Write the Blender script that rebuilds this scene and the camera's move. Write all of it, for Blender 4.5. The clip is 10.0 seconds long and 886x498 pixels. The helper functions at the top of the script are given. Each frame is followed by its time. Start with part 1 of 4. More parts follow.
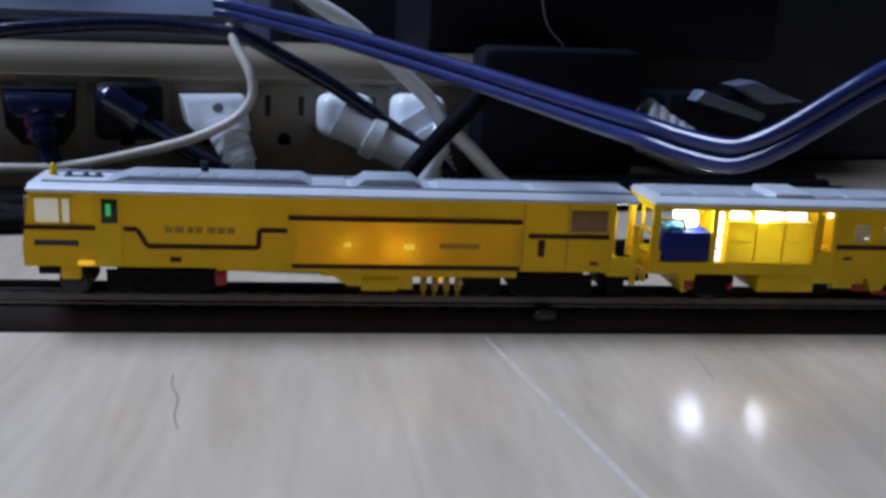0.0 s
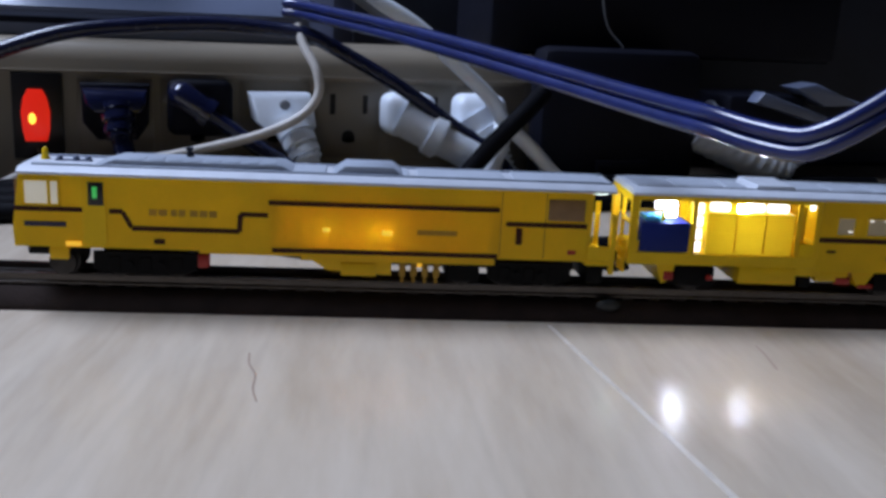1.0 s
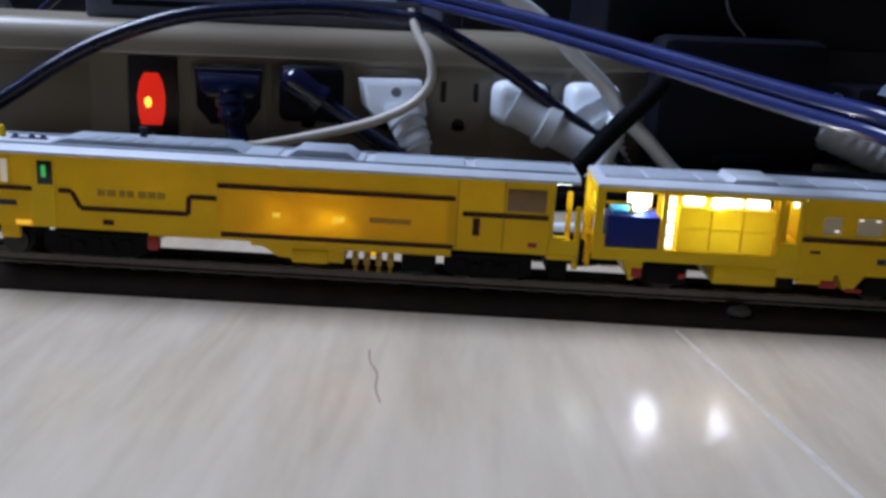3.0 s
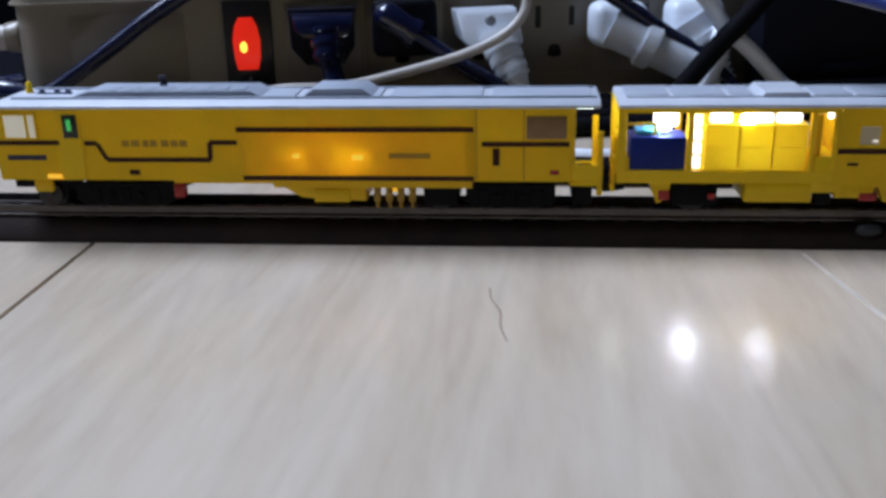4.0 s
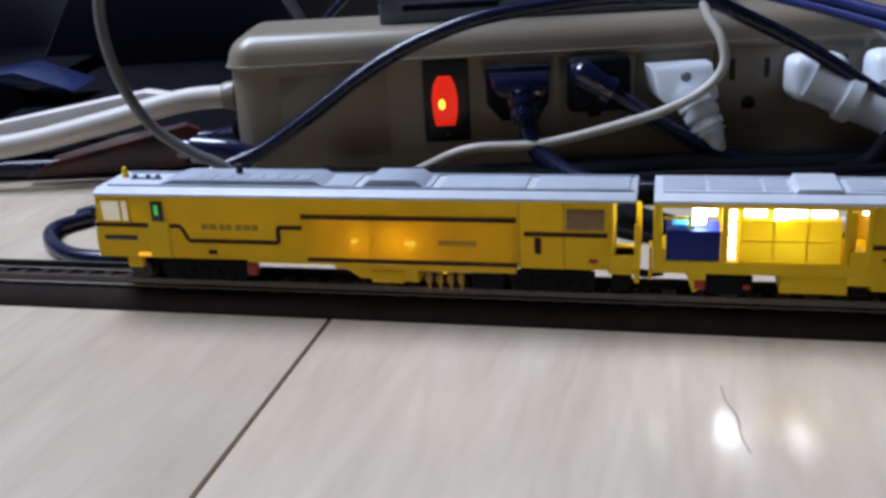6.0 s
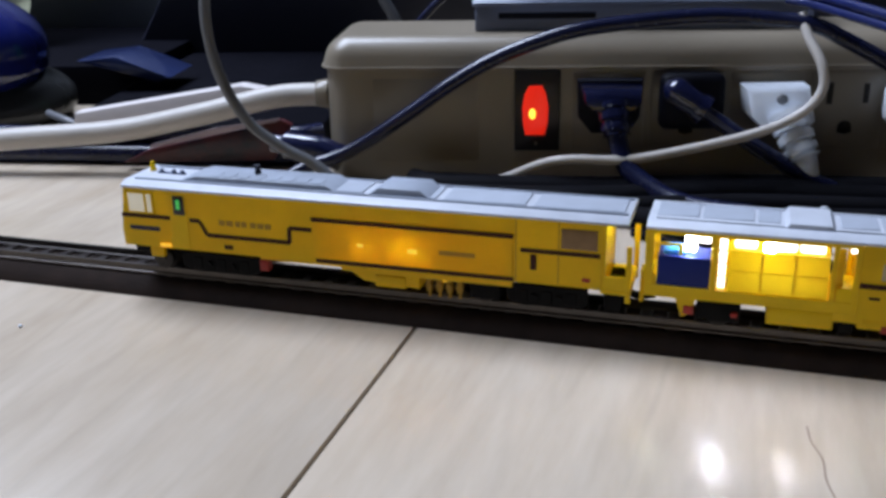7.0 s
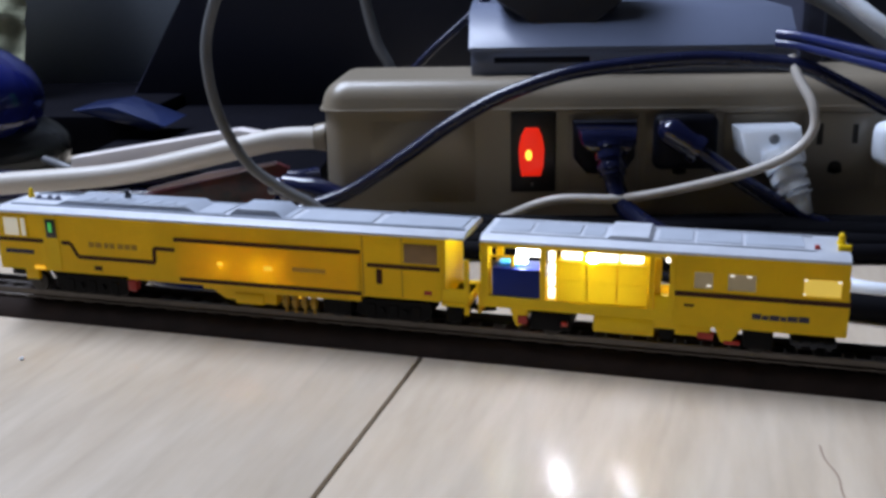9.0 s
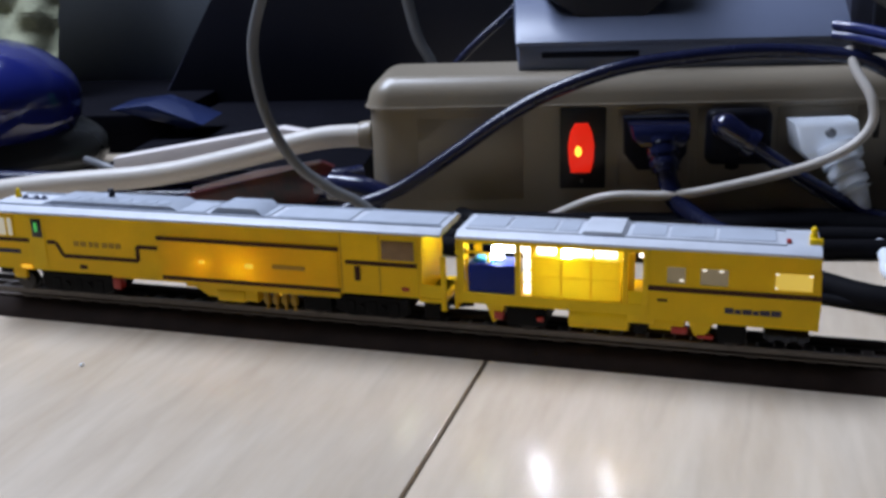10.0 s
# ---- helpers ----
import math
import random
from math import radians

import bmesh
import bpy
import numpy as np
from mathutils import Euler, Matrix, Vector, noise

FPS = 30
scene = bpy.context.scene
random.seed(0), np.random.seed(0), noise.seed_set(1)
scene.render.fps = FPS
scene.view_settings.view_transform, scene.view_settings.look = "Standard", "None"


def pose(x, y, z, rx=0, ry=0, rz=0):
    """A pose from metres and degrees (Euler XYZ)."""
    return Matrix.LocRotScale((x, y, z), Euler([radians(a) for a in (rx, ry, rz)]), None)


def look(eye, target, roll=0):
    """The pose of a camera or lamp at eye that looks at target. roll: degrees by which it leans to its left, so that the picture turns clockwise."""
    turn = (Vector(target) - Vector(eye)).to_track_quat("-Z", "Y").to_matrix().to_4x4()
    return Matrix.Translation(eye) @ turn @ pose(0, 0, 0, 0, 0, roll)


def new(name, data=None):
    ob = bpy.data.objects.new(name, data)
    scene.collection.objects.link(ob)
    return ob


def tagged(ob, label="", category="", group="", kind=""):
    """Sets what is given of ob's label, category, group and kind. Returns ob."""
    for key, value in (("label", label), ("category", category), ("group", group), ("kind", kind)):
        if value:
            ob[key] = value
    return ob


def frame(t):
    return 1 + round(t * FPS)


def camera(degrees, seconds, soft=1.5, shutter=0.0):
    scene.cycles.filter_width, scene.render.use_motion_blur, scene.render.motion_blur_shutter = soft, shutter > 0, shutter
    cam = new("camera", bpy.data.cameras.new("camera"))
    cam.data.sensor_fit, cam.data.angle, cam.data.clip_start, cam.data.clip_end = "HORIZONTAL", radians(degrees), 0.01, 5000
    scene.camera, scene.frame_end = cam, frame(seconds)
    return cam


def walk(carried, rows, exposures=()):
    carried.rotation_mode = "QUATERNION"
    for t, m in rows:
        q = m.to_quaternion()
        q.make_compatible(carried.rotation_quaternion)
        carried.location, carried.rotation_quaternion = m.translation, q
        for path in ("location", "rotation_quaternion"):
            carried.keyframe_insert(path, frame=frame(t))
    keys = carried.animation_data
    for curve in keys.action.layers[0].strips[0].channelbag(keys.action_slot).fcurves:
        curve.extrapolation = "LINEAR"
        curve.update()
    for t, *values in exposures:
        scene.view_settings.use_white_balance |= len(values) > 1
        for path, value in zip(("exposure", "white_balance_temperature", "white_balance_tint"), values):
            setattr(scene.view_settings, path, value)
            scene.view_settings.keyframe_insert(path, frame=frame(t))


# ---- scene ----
cam = camera(48.6, 10.0, soft=3.2)
PATH = [
    (0, look((0.0356, -0.2577, 0.0742), (0.1406, 0.0131, -0.0007), 2.89)),
    (0.5, look((0.0327, -0.2612, 0.0720), (0.1297, 0.0127, -0.0027), 2.89)),
    (1, look((0.0298, -0.2626, 0.0708), (0.1209, 0.0138, -0.0020), 2.94)),
    (1.5, look((0.0271, -0.2624, 0.0691), (0.1122, 0.0155, -0.0054), 2.67)),
    (2, look((0.0234, -0.2583, 0.0675), (0.1017, 0.0213, -0.0080), 2.40)),
    (3.3, look((0.0243, -0.2514, 0.0719), (0.0859, 0.0301, -0.0115), 2.86)),
    (3.5, look((0.0248, -0.2500, 0.0708), (0.0842, 0.0300, -0.0189), 1.78)),
    (4, look((0.0184, -0.2492, 0.0724), (0.0576, 0.0307, -0.0283), -1.13)),
    (4.5, look((0.0144, -0.2482, 0.0770), (0.0441, 0.0323, -0.0251), -1.67)),
    (5, look((0.0048, -0.2450, 0.0851), (0.0208, 0.0378, -0.0137), -1.97)),
    (5.5, look((0.0053, -0.2494, 0.0905), (0.0080, 0.0335, -0.0095), -3.39)),
    (6, look((-0.0015, -0.2486, 0.0967), (-0.0028, 0.0334, -0.0056), -3.17)),
    (6.2, look((0.0026, -0.2488, 0.1037), (-0.0076, 0.0321, -0.0014), -3.16)),
    (7.3, look((-0.0088, -0.2503, 0.1042), (-0.0332, 0.0297, -0.0006), -0.88)),
    (7.5, look((-0.0014, -0.2522, 0.1055), (-0.0276, 0.0301, 0.0073), -0.76)),
    (8, look((-0.0066, -0.2503, 0.1026), (-0.0231, 0.0358, 0.0138), -0.15)),
    (8.5, look((-0.0088, -0.2534, 0.0975), (-0.0246, 0.0341, 0.0135), -0.35)),
    (9, look((-0.0129, -0.2537, 0.0958), (-0.0287, 0.0333, 0.0097), -1.02)),
    (9.5, look((-0.0191, -0.2525, 0.0963), (-0.0366, 0.0340, 0.0092), -1.48)),
    (10, look((-0.0252, -0.2495, 0.0973), (-0.0456, 0.0364, 0.0088), -1.76)),
]
walk(cam, PATH, [(0.0, -0.24, 5950, 15), (0.5, -0.18, 6100, 17), (2.0, -0.15, 6100, 16), (3.5, -0.10, 6150, 15), (4.5, -0.03, 6200, 15), (6.0, 0.02, 6400, 15), (10.0, 0.0, 6500, 15)])

# ---------------------------------------------------------------- light
world = bpy.data.worlds.new("world")
scene.world = world
world.use_nodes = True
wn = world.node_tree
sky = wn.nodes.new("ShaderNodeTexSky")
sky.sky_type, sky.sun_disc = "NISHITA", False
sky.sun_elevation, sky.sun_rotation = radians(35), radians(200)
wn.links.new(sky.outputs[0], wn.nodes["Background"].inputs[0])
wn.nodes["Background"].inputs[1].default_value = 0.1


def area(name, eye, target, sx, sy, watts, colour):
    d = bpy.data.lights.new(name, "AREA")
    d.shape, d.size, d.size_y, d.energy, d.color = "RECTANGLE", sx, sy, watts, colour
    ob = new(name, d)
    ob.matrix_world = look(eye, target)
    return ob


# overhead area lamp for the daylight; the roof window around it is added, unseen
area("daylight_area", (-0.56, 0.26, 1.06), (-0.40, 0.10, 0.0), 0.86, 0.42, 27, (0.69, 0.81, 1.0))


# ---------------------------------------------------------------- materials
def mat(name, colour, rough=0.5, metal=0.0, vary=0.15, scale=60.0, bump=0.0, bscale=400.0, coat=0.0,
        spec=0.5, glow=None, power=0.0, stretch=(1, 1, 1), trans=0.0, second=None):
    """A surface with a two-scale colour variation, gloss variation and fine relief; sizes in 1/metres."""
    m = bpy.data.materials.new(name)
    m.use_nodes = True
    nt = m.node_tree
    b = nt.nodes["Principled BSDF"]
    tc = nt.nodes.new("ShaderNodeTexCoord")
    mp = nt.nodes.new("ShaderNodeMapping")
    mp.inputs["Scale"].default_value = stretch
    nt.links.new(tc.outputs["Object"], mp.inputs[0])
    n1 = nt.nodes.new("ShaderNodeTexNoise")
    n1.inputs["Scale"].default_value, n1.inputs["Detail"].default_value = scale, 6
    n2 = nt.nodes.new("ShaderNodeTexNoise")
    n2.inputs["Scale"].default_value, n2.inputs["Detail"].default_value = bscale, 3
    nt.links.new(mp.outputs[0], n1.inputs[0])
    nt.links.new(mp.outputs[0], n2.inputs[0])
    ramp = nt.nodes.new("ShaderNodeValToRGB")
    dark = tuple(c * (1 - vary) for c in colour) if second is None else second
    ramp.color_ramp.elements[0].color, ramp.color_ramp.elements[0].position = (*dark, 1), 0.35
    ramp.color_ramp.elements[1].color, ramp.color_ramp.elements[1].position = (*colour, 1), 0.65
    mix = nt.nodes.new("ShaderNodeMath")
    mix.operation = "MULTIPLY_ADD"
    mix.inputs[1].default_value, mix.inputs[2].default_value = 0.25, 0.0
    nt.links.new(n2.outputs[0], mix.inputs[0])
    add = nt.nodes.new("ShaderNodeMath")
    add.operation = "MULTIPLY_ADD"
    add.inputs[1].default_value = 0.75
    nt.links.new(n1.outputs[0], add.inputs[0])
    nt.links.new(mix.outputs[0], add.inputs[2])
    nt.links.new(add.outputs[0], ramp.inputs[0])
    nt.links.new(ramp.outputs[0], b.inputs["Base Color"])
    rr = nt.nodes.new("ShaderNodeMapRange")
    rr.inputs["To Min"].default_value, rr.inputs["To Max"].default_value = rough * 0.85, min(1, rough * 1.15)
    nt.links.new(n2.outputs[0], rr.inputs[0])
    nt.links.new(rr.outputs[0], b.inputs["Roughness"])
    b.inputs["Metallic"].default_value = metal
    b.inputs["Specular IOR Level"].default_value = spec
    b.inputs["Coat Weight"].default_value = coat
    b.inputs["Transmission Weight"].default_value = trans
    if bump:
        bp = nt.nodes.new("ShaderNodeBump")
        bp.inputs["Strength"].default_value, bp.inputs["Distance"].default_value = bump, 0.0004
        nt.links.new(n2.outputs[0], bp.inputs["Height"])
        nt.links.new(bp.outputs[0], b.inputs["Normal"])
    if glow:
        b.inputs["Emission Color"].default_value = (*glow, 1)
        b.inputs["Emission Strength"].default_value = power
    return m


M_DESK = mat("pale_laminate", (0.60, 0.505, 0.395), 0.22, vary=0.0, spec=0.45, second=(0.50, 0.405, 0.30), scale=13, bscale=90,
             bump=0.04, stretch=(5, 0.9, 1))


def add_veins(m, stretch, scale, bands, depth):
    """Thin darker grain lines, where a drawn-out noise crosses even levels."""
    nt = m.node_tree
    b = nt.nodes["Principled BSDF"]
    tc, mp = nt.nodes.new("ShaderNodeTexCoord"), nt.nodes.new("ShaderNodeMapping")
    mp.inputs["Scale"].default_value = stretch
    n = nt.nodes.new("ShaderNodeTexNoise")
    n.inputs["Scale"].default_value, n.inputs["Detail"].default_value = scale, 2.5
    mul, fold, rng = nt.nodes.new("ShaderNodeMath"), nt.nodes.new("ShaderNodeMath"), nt.nodes.new("ShaderNodeMapRange")
    mul.operation, mul.inputs[1].default_value = "MULTIPLY", bands
    fold.operation, fold.inputs[1].default_value = "PINGPONG", 0.5
    rng.interpolation_type = "SMOOTHSTEP"
    rng.inputs["From Max"].default_value = 0.38
    rng.inputs["To Min"].default_value, rng.inputs["To Max"].default_value = 1.0 - depth, 1.0
    mix = nt.nodes.new("ShaderNodeVectorMath")
    mix.operation = "MULTIPLY"
    old = b.inputs["Base Color"].links[0].from_socket
    nt.links.new(tc.outputs["Object"], mp.inputs[0])
    nt.links.new(mp.outputs[0], n.inputs[0])
    nt.links.new(n.outputs[0], mul.inputs[0])
    nt.links.new(mul.outputs[0], fold.inputs[0])
    nt.links.new(fold.outputs[0], rng.inputs[0])
    nt.links.new(old, mix.inputs[0])
    nt.links.new(rng.outputs[0], mix.inputs[1])
    nt.links.new(mix.outputs[0], b.inputs["Base Color"])


add_veins(M_DESK, (4.6, 0.5, 1), 9.0, 8.0, 0.05)
M_SEAM = mat("dark_joint", (0.07, 0.042, 0.018), 0.7, bump=0.2)
M_SCRATCH = mat("scratch", (0.70, 0.625, 0.53), 0.4, vary=0.2, scale=200)
M_CRACK = mat("grain_crack", (0.36, 0.26, 0.19), 0.7)
M_YELLOW = mat("train_yellow", (0.98, 0.63, 0.002), 0.42, spec=0.25, vary=0.10, scale=90, bscale=900, bump=0.04)
M_YELLOW_PANEL = mat("panel_yellow", (0.98, 0.60, 0.002), 0.40, spec=0.25, vary=0.10, scale=120, bscale=900, bump=0.04)
M_AMBER_SPOT = mat("amber_spot", (0.8, 0.5, 0.05), 0.4, glow=(1.0, 0.68, 0.05), power=0.6)


def thin_plastic(name, colour, share):
    """Thin coloured plastic that lets part of the light behind it through."""
    m = mat(name, colour, 0.42, spec=0.25, vary=0.1, scale=150, bscale=900, bump=0.04)
    nt = m.node_tree
    out, b = nt.nodes["Material Output"], nt.nodes["Principled BSDF"]
    tr, mx = nt.nodes.new("ShaderNodeBsdfTranslucent"), nt.nodes.new("ShaderNodeMixShader")
    tr.inputs[0].default_value = (1.0, 0.92, 0.05, 1)
    mx.inputs[0].default_value = share
    nt.links.new(b.outputs[0], mx.inputs[1])
    nt.links.new(tr.outputs[0], mx.inputs[2])
    nt.links.new(mx.outputs[0], out.inputs[0])
    return m


M_THIN = thin_plastic("thin_amber_plastic", (0.97, 0.58, 0.003), 0.25)
M_SHELL = thin_plastic("yellow_shell_plastic", (0.98, 0.63, 0.002), 0.16)
M_HOOD = thin_plastic("hood_plastic", (0.92, 0.62, 0.008), 0.35)
M_INNER = mat("inner_amber_lamp", (0.8, 0.5, 0.05), 0.4, glow=(1.0, 0.86, 0.40), power=18.0)
M_INNER_STRIP = mat("inner_lamp_strip", (0.8, 0.7, 0.4), 0.4, glow=(1.0, 0.80, 0.40), power=9.0)
M_INNER_HOOD = mat("inner_hood_lamp", (0.8, 0.7, 0.3), 0.4, glow=(1.0, 0.80, 0.35), power=5.5)
M_ROOF = mat("train_roof", (0.60, 0.63, 0.69), 0.45, vary=0.12, scale=120, bump=0.05)
M_ROOF_GREY = mat("roof_grey", (0.36, 0.40, 0.47), 0.5, vary=0.15, scale=140, bump=0.05)
M_STRIPE = mat("dark_stripe", (0.06, 0.017, 0.007), 0.5, spec=0.2, vary=0.2)
M_LETTER = mat("faded_letter", (0.54, 0.31, 0.012), 0.5, vary=0.3)
M_BLUEBAR = mat("blue_plate", (0.055, 0.05, 0.085), 0.45, spec=0.25)
M_BLACK = mat("underframe_black", (0.005, 0.0045, 0.005), 0.65, spec=0.15, vary=0.4, scale=200, bump=0.1)
M_WHEEL = mat("wheel_steel", (0.05, 0.045, 0.042), 0.45, 0.7, vary=0.3, scale=200)
M_BLUE = mat("navy_box", (0.010, 0.026, 0.21), 0.5, spec=0.2, vary=0.2)
M_SKYBLUE = mat("light_blue_top", (0.05, 0.35, 0.72), 0.4)
M_WINDOW = mat("smoky_window", (0.34, 0.20, 0.085), 0.2, spec=0.3, vary=0.3)
M_LITWIN = mat("lit_window", (0.6, 0.6, 0.56), 0.15, glow=(1.0, 0.92, 0.66), power=0.28)
M_DIMWIN = mat("dim_window", (0.38, 0.30, 0.18), 0.12, glow=(1.0, 0.85, 0.5), power=0.06)
M_YELLOWWIN = mat("yellow_lit_window", (0.7, 0.5, 0.1), 0.15, glow=(1.0, 0.72, 0.10), power=0.45)
M_GREEN = mat("green_led", (0.05, 0.5, 0.1), 0.3, glow=(0.12, 1.0, 0.2), power=0.28)
M_AMBERLED = mat("amber_led", (0.8, 0.4, 0.02), 0.3, glow=(1.0, 0.55, 0.03), power=0.8)
M_WHITELED = mat("white_led", (0.9, 0.9, 0.9), 0.3, glow=(0.86, 0.93, 1.0), power=105.0)
# for the lamp strips, and for lit surfaces whose brightness is put in as glow
M_SOFTGLOW = mat("soft_white_glow", (0.9, 0.9, 0.9), 0.3, glow=(0.98, 0.97, 0.90), power=2.4)
M_COOLLAMP = mat("cool_white_lamp", (0.9, 0.9, 0.9), 0.3, glow=(0.80, 1.0, 0.85), power=4.5)
M_GLINT = mat("painted_glint", (0.8, 0.8, 0.75), 0.3, glow=(1.0, 0.95, 0.80), power=0.7)
M_REDDOT = mat("red_dot", (0.45, 0.02, 0.01), 0.4)
M_BED = mat("brown_roadbed", (0.030, 0.018, 0.013), 0.8, spec=0.2, vary=0.4, scale=150, bscale=1500, bump=0.5)
M_TIE = mat("tie_plastic", (0.026, 0.019, 0.017), 0.36, spec=0.5, vary=0.3, scale=300, bump=0.2)
M_RAIL = mat("rail_metal", (0.13, 0.115, 0.105), 0.36, 0.9, vary=0.2, scale=300)
M_BEIGE = mat("beige_abs", (0.255, 0.215, 0.160), 0.34, spec=0.6, vary=0.10, scale=30, bscale=1200, bump=0.12)
M_BEIGE_CORD = mat("beige_cord", (0.55, 0.51, 0.46), 0.40, vary=0.10, scale=40, bscale=800, bump=0.05)
M_STICK = mat("pale_stick_plastic", (0.74, 0.68, 0.66), 0.45, vary=0.08, scale=50, bump=0.05)
M_SLOT = mat("slot_dark", (0.03, 0.025, 0.02), 0.8)
M_BEZEL = mat("bezel_black", (0.012, 0.010, 0.010), 0.35, vary=0.3)
M_ROCKER = mat("red_rocker", (0.6, 0.02, 0.01), 0.25, glow=(1.0, 0.025, 0.008), power=0.6)
M_NEON = mat("neon_core", (1.0, 0.6, 0.1), 0.25, glow=(1.0, 0.55, 0.05), power=2.2)
M_WHITE = mat("white_pvc", (0.82, 0.87, 0.94), 0.34, vary=0.08, scale=60, bump=0.06)
M_TWIN = mat("navy_twin_cord", (0.016, 0.026, 0.13), 0.22, spec=0.7, vary=0.3, scale=80)
M_MATTCORD = mat("matt_black_cord", (0.004, 0.004, 0.006), 0.75, spec=0.08, vary=0.3, scale=80, bump=0.04)
M_GREY_CORD = mat("grey_cord", (0.15, 0.155, 0.165), 0.42, vary=0.1, scale=60)
M_PLUGBLACK = mat("black_pvc", (0.010, 0.013, 0.048), 0.17, spec=1.0, vary=0.3, scale=80, bump=0.08)
M_CORD = mat("black_cord", (0.008, 0.011, 0.042), 0.26, spec=0.55, vary=0.3, scale=80, bump=0.04)
M_SILVER = mat("silver_case", (0.15, 0.175, 0.255), 0.34, 0.0, vary=0.1, scale=30, bump=0.04)
M_BLACKCASE = mat("black_case", (0.007, 0.0075, 0.014), 0.55, spec=0.15, vary=0.3, scale=40, bump=0.06)
M_PANEL = mat("black_panel", (0.014, 0.015, 0.026), 0.4, spec=0.3, vary=0.3, scale=12, bump=0.03)
M_MATTCASE = mat("matt_black_case", (0.004, 0.004, 0.007), 0.8, spec=0.04, vary=0.3, scale=40, bump=0.06)
M_WALKWAY = mat("roof_walkway_grey", (0.44, 0.48, 0.55), 0.5, vary=0.12, scale=140, bump=0.05)
M_DARKGREY = mat("dark_grey_case", (0.026, 0.029, 0.042), 0.5, spec=0.3, vary=0.3, scale=40, bump=0.06)
M_CABINET = mat("cabinet_black", (0.055, 0.06, 0.095), 0.5, spec=0.4, vary=0.3, scale=20, bump=0.06)
M_NAVY = mat("navy_shell", (0.012, 0.018, 0.14), 0.12, vary=0.2, scale=30, coat=0.6)
M_GREYBASE = mat("grey_shell", (0.045, 0.046, 0.045), 0.25, vary=0.12, scale=30)
M_POST = mat("grey_post", (0.25, 0.28, 0.32), 0.6, vary=0.15, scale=14, bump=0.05)
M_KHAKI = mat("khaki_cloth", (0.34, 0.35, 0.23), 0.9, vary=0.5, scale=50, bscale=500, bump=0.8)
M_BLUEFOLD = mat("blue_plastic", (0.02, 0.03, 0.09), 0.16, vary=0.2)
M_REDCLOTH = mat("red_leaflet", (0.11, 0.016, 0.016), 0.3, second=(0.008, 0.008, 0.018), scale=60)
M_GREENISH = mat("green_glass", (0.03, 0.16, 0.09), 0.25, vary=0.4, scale=30)
M_PALEBLUE = mat("pale_card", (0.30, 0.38, 0.42), 0.6, vary=0.15, scale=20)
M_PALE = mat("pale_leaflet", (0.50, 0.40, 0.42), 0.5, vary=0.2, scale=60)
M_WALL = mat("room_wall", (0.08, 0.082, 0.09), 0.8, vary=0.1, scale=4)
M_FLOOR = mat("room_floor", (0.20, 0.16, 0.12), 0.6, vary=0.2, scale=6)

MM = 0.001


# ---------------------------------------------------------------- mesh helpers (millimetres)
def box(bm, x0, x1, y0, y1, z0, z1, bevel=0.0, seg=2):
    vs = [bm.verts.new((x, y, z)) for x in (x0, x1) for y in (y0, y1) for z in (z0, z1)]
    fs = [bm.faces.new([vs[i] for i in q]) for q in
          ((0, 1, 3, 2), (4, 6, 7, 5), (0, 4, 5, 1), (2, 3, 7, 6), (0, 2, 6, 4), (1, 5, 7, 3))]
    if bevel:
        es = list({e for f in fs for e in f.edges})
        bmesh.ops.bevel(bm, geom=es, offset=bevel, segments=seg, affect="EDGES", profile=0.5)
    return bm


def prism(bm, outline, a, b, axis="y", bevel=0.0):
    """An outline of two coordinates drawn from a to b along an axis (the other two axes in order x, y, z)."""
    def at(p, d):
        return {"x": (d, p[0], p[1]), "y": (p[0], d, p[1]), "z": (p[0], p[1], d)}[axis]
    lo, hi = [bm.verts.new(at(p, a)) for p in outline], [bm.verts.new(at(p, b)) for p in outline]
    n = len(outline)
    fs = [bm.faces.new(lo[::-1]), bm.faces.new(hi)]
    fs += [bm.faces.new((lo[i], lo[(i + 1) % n], hi[(i + 1) % n], hi[i])) for i in range(n)]
    if bevel:
        es = list(fs[0].edges) + list(fs[1].edges)
        bmesh.ops.bevel(bm, geom=es, offset=bevel, segments=2, affect="EDGES", profile=0.5)
    bmesh.ops.recalc_face_normals(bm, faces=bm.faces[:])
    return bm


def drum(bm, c, r0, r1, depth, axis="y", n=20, bevel=0.0):
    """A round piece, centred at c, from radius r0 to r1 along the axis."""
    turn = {"x": Euler((0, radians(90), 0)), "y": Euler((radians(-90), 0, 0)), "z": Euler((0, 0, 0))}[axis].to_matrix().to_4x4()
    made = bmesh.ops.create_cone(bm, cap_ends=True, segments=n, radius1=r0, radius2=r1, depth=depth,
                                 matrix=Matrix.Translation(c) @ turn)
    if bevel:
        es = [e for e in {e for v in made["verts"] for e in v.link_edges} if len(e.link_faces) == 2 and any(len(f.verts) > 4 for f in e.link_faces)]
        bmesh.ops.bevel(bm, geom=es, offset=bevel, segments=2, affect="EDGES", profile=0.5)
    return bm


def ball(bm, c, rx, ry, rz, n=20):
    bmesh.ops.create_uvsphere(bm, u_segments=n, v_segments=n // 2 + 2, radius=1,
                              matrix=Matrix.Translation(c) @ Matrix.Diagonal((rx, ry, rz, 1)))
    return bm


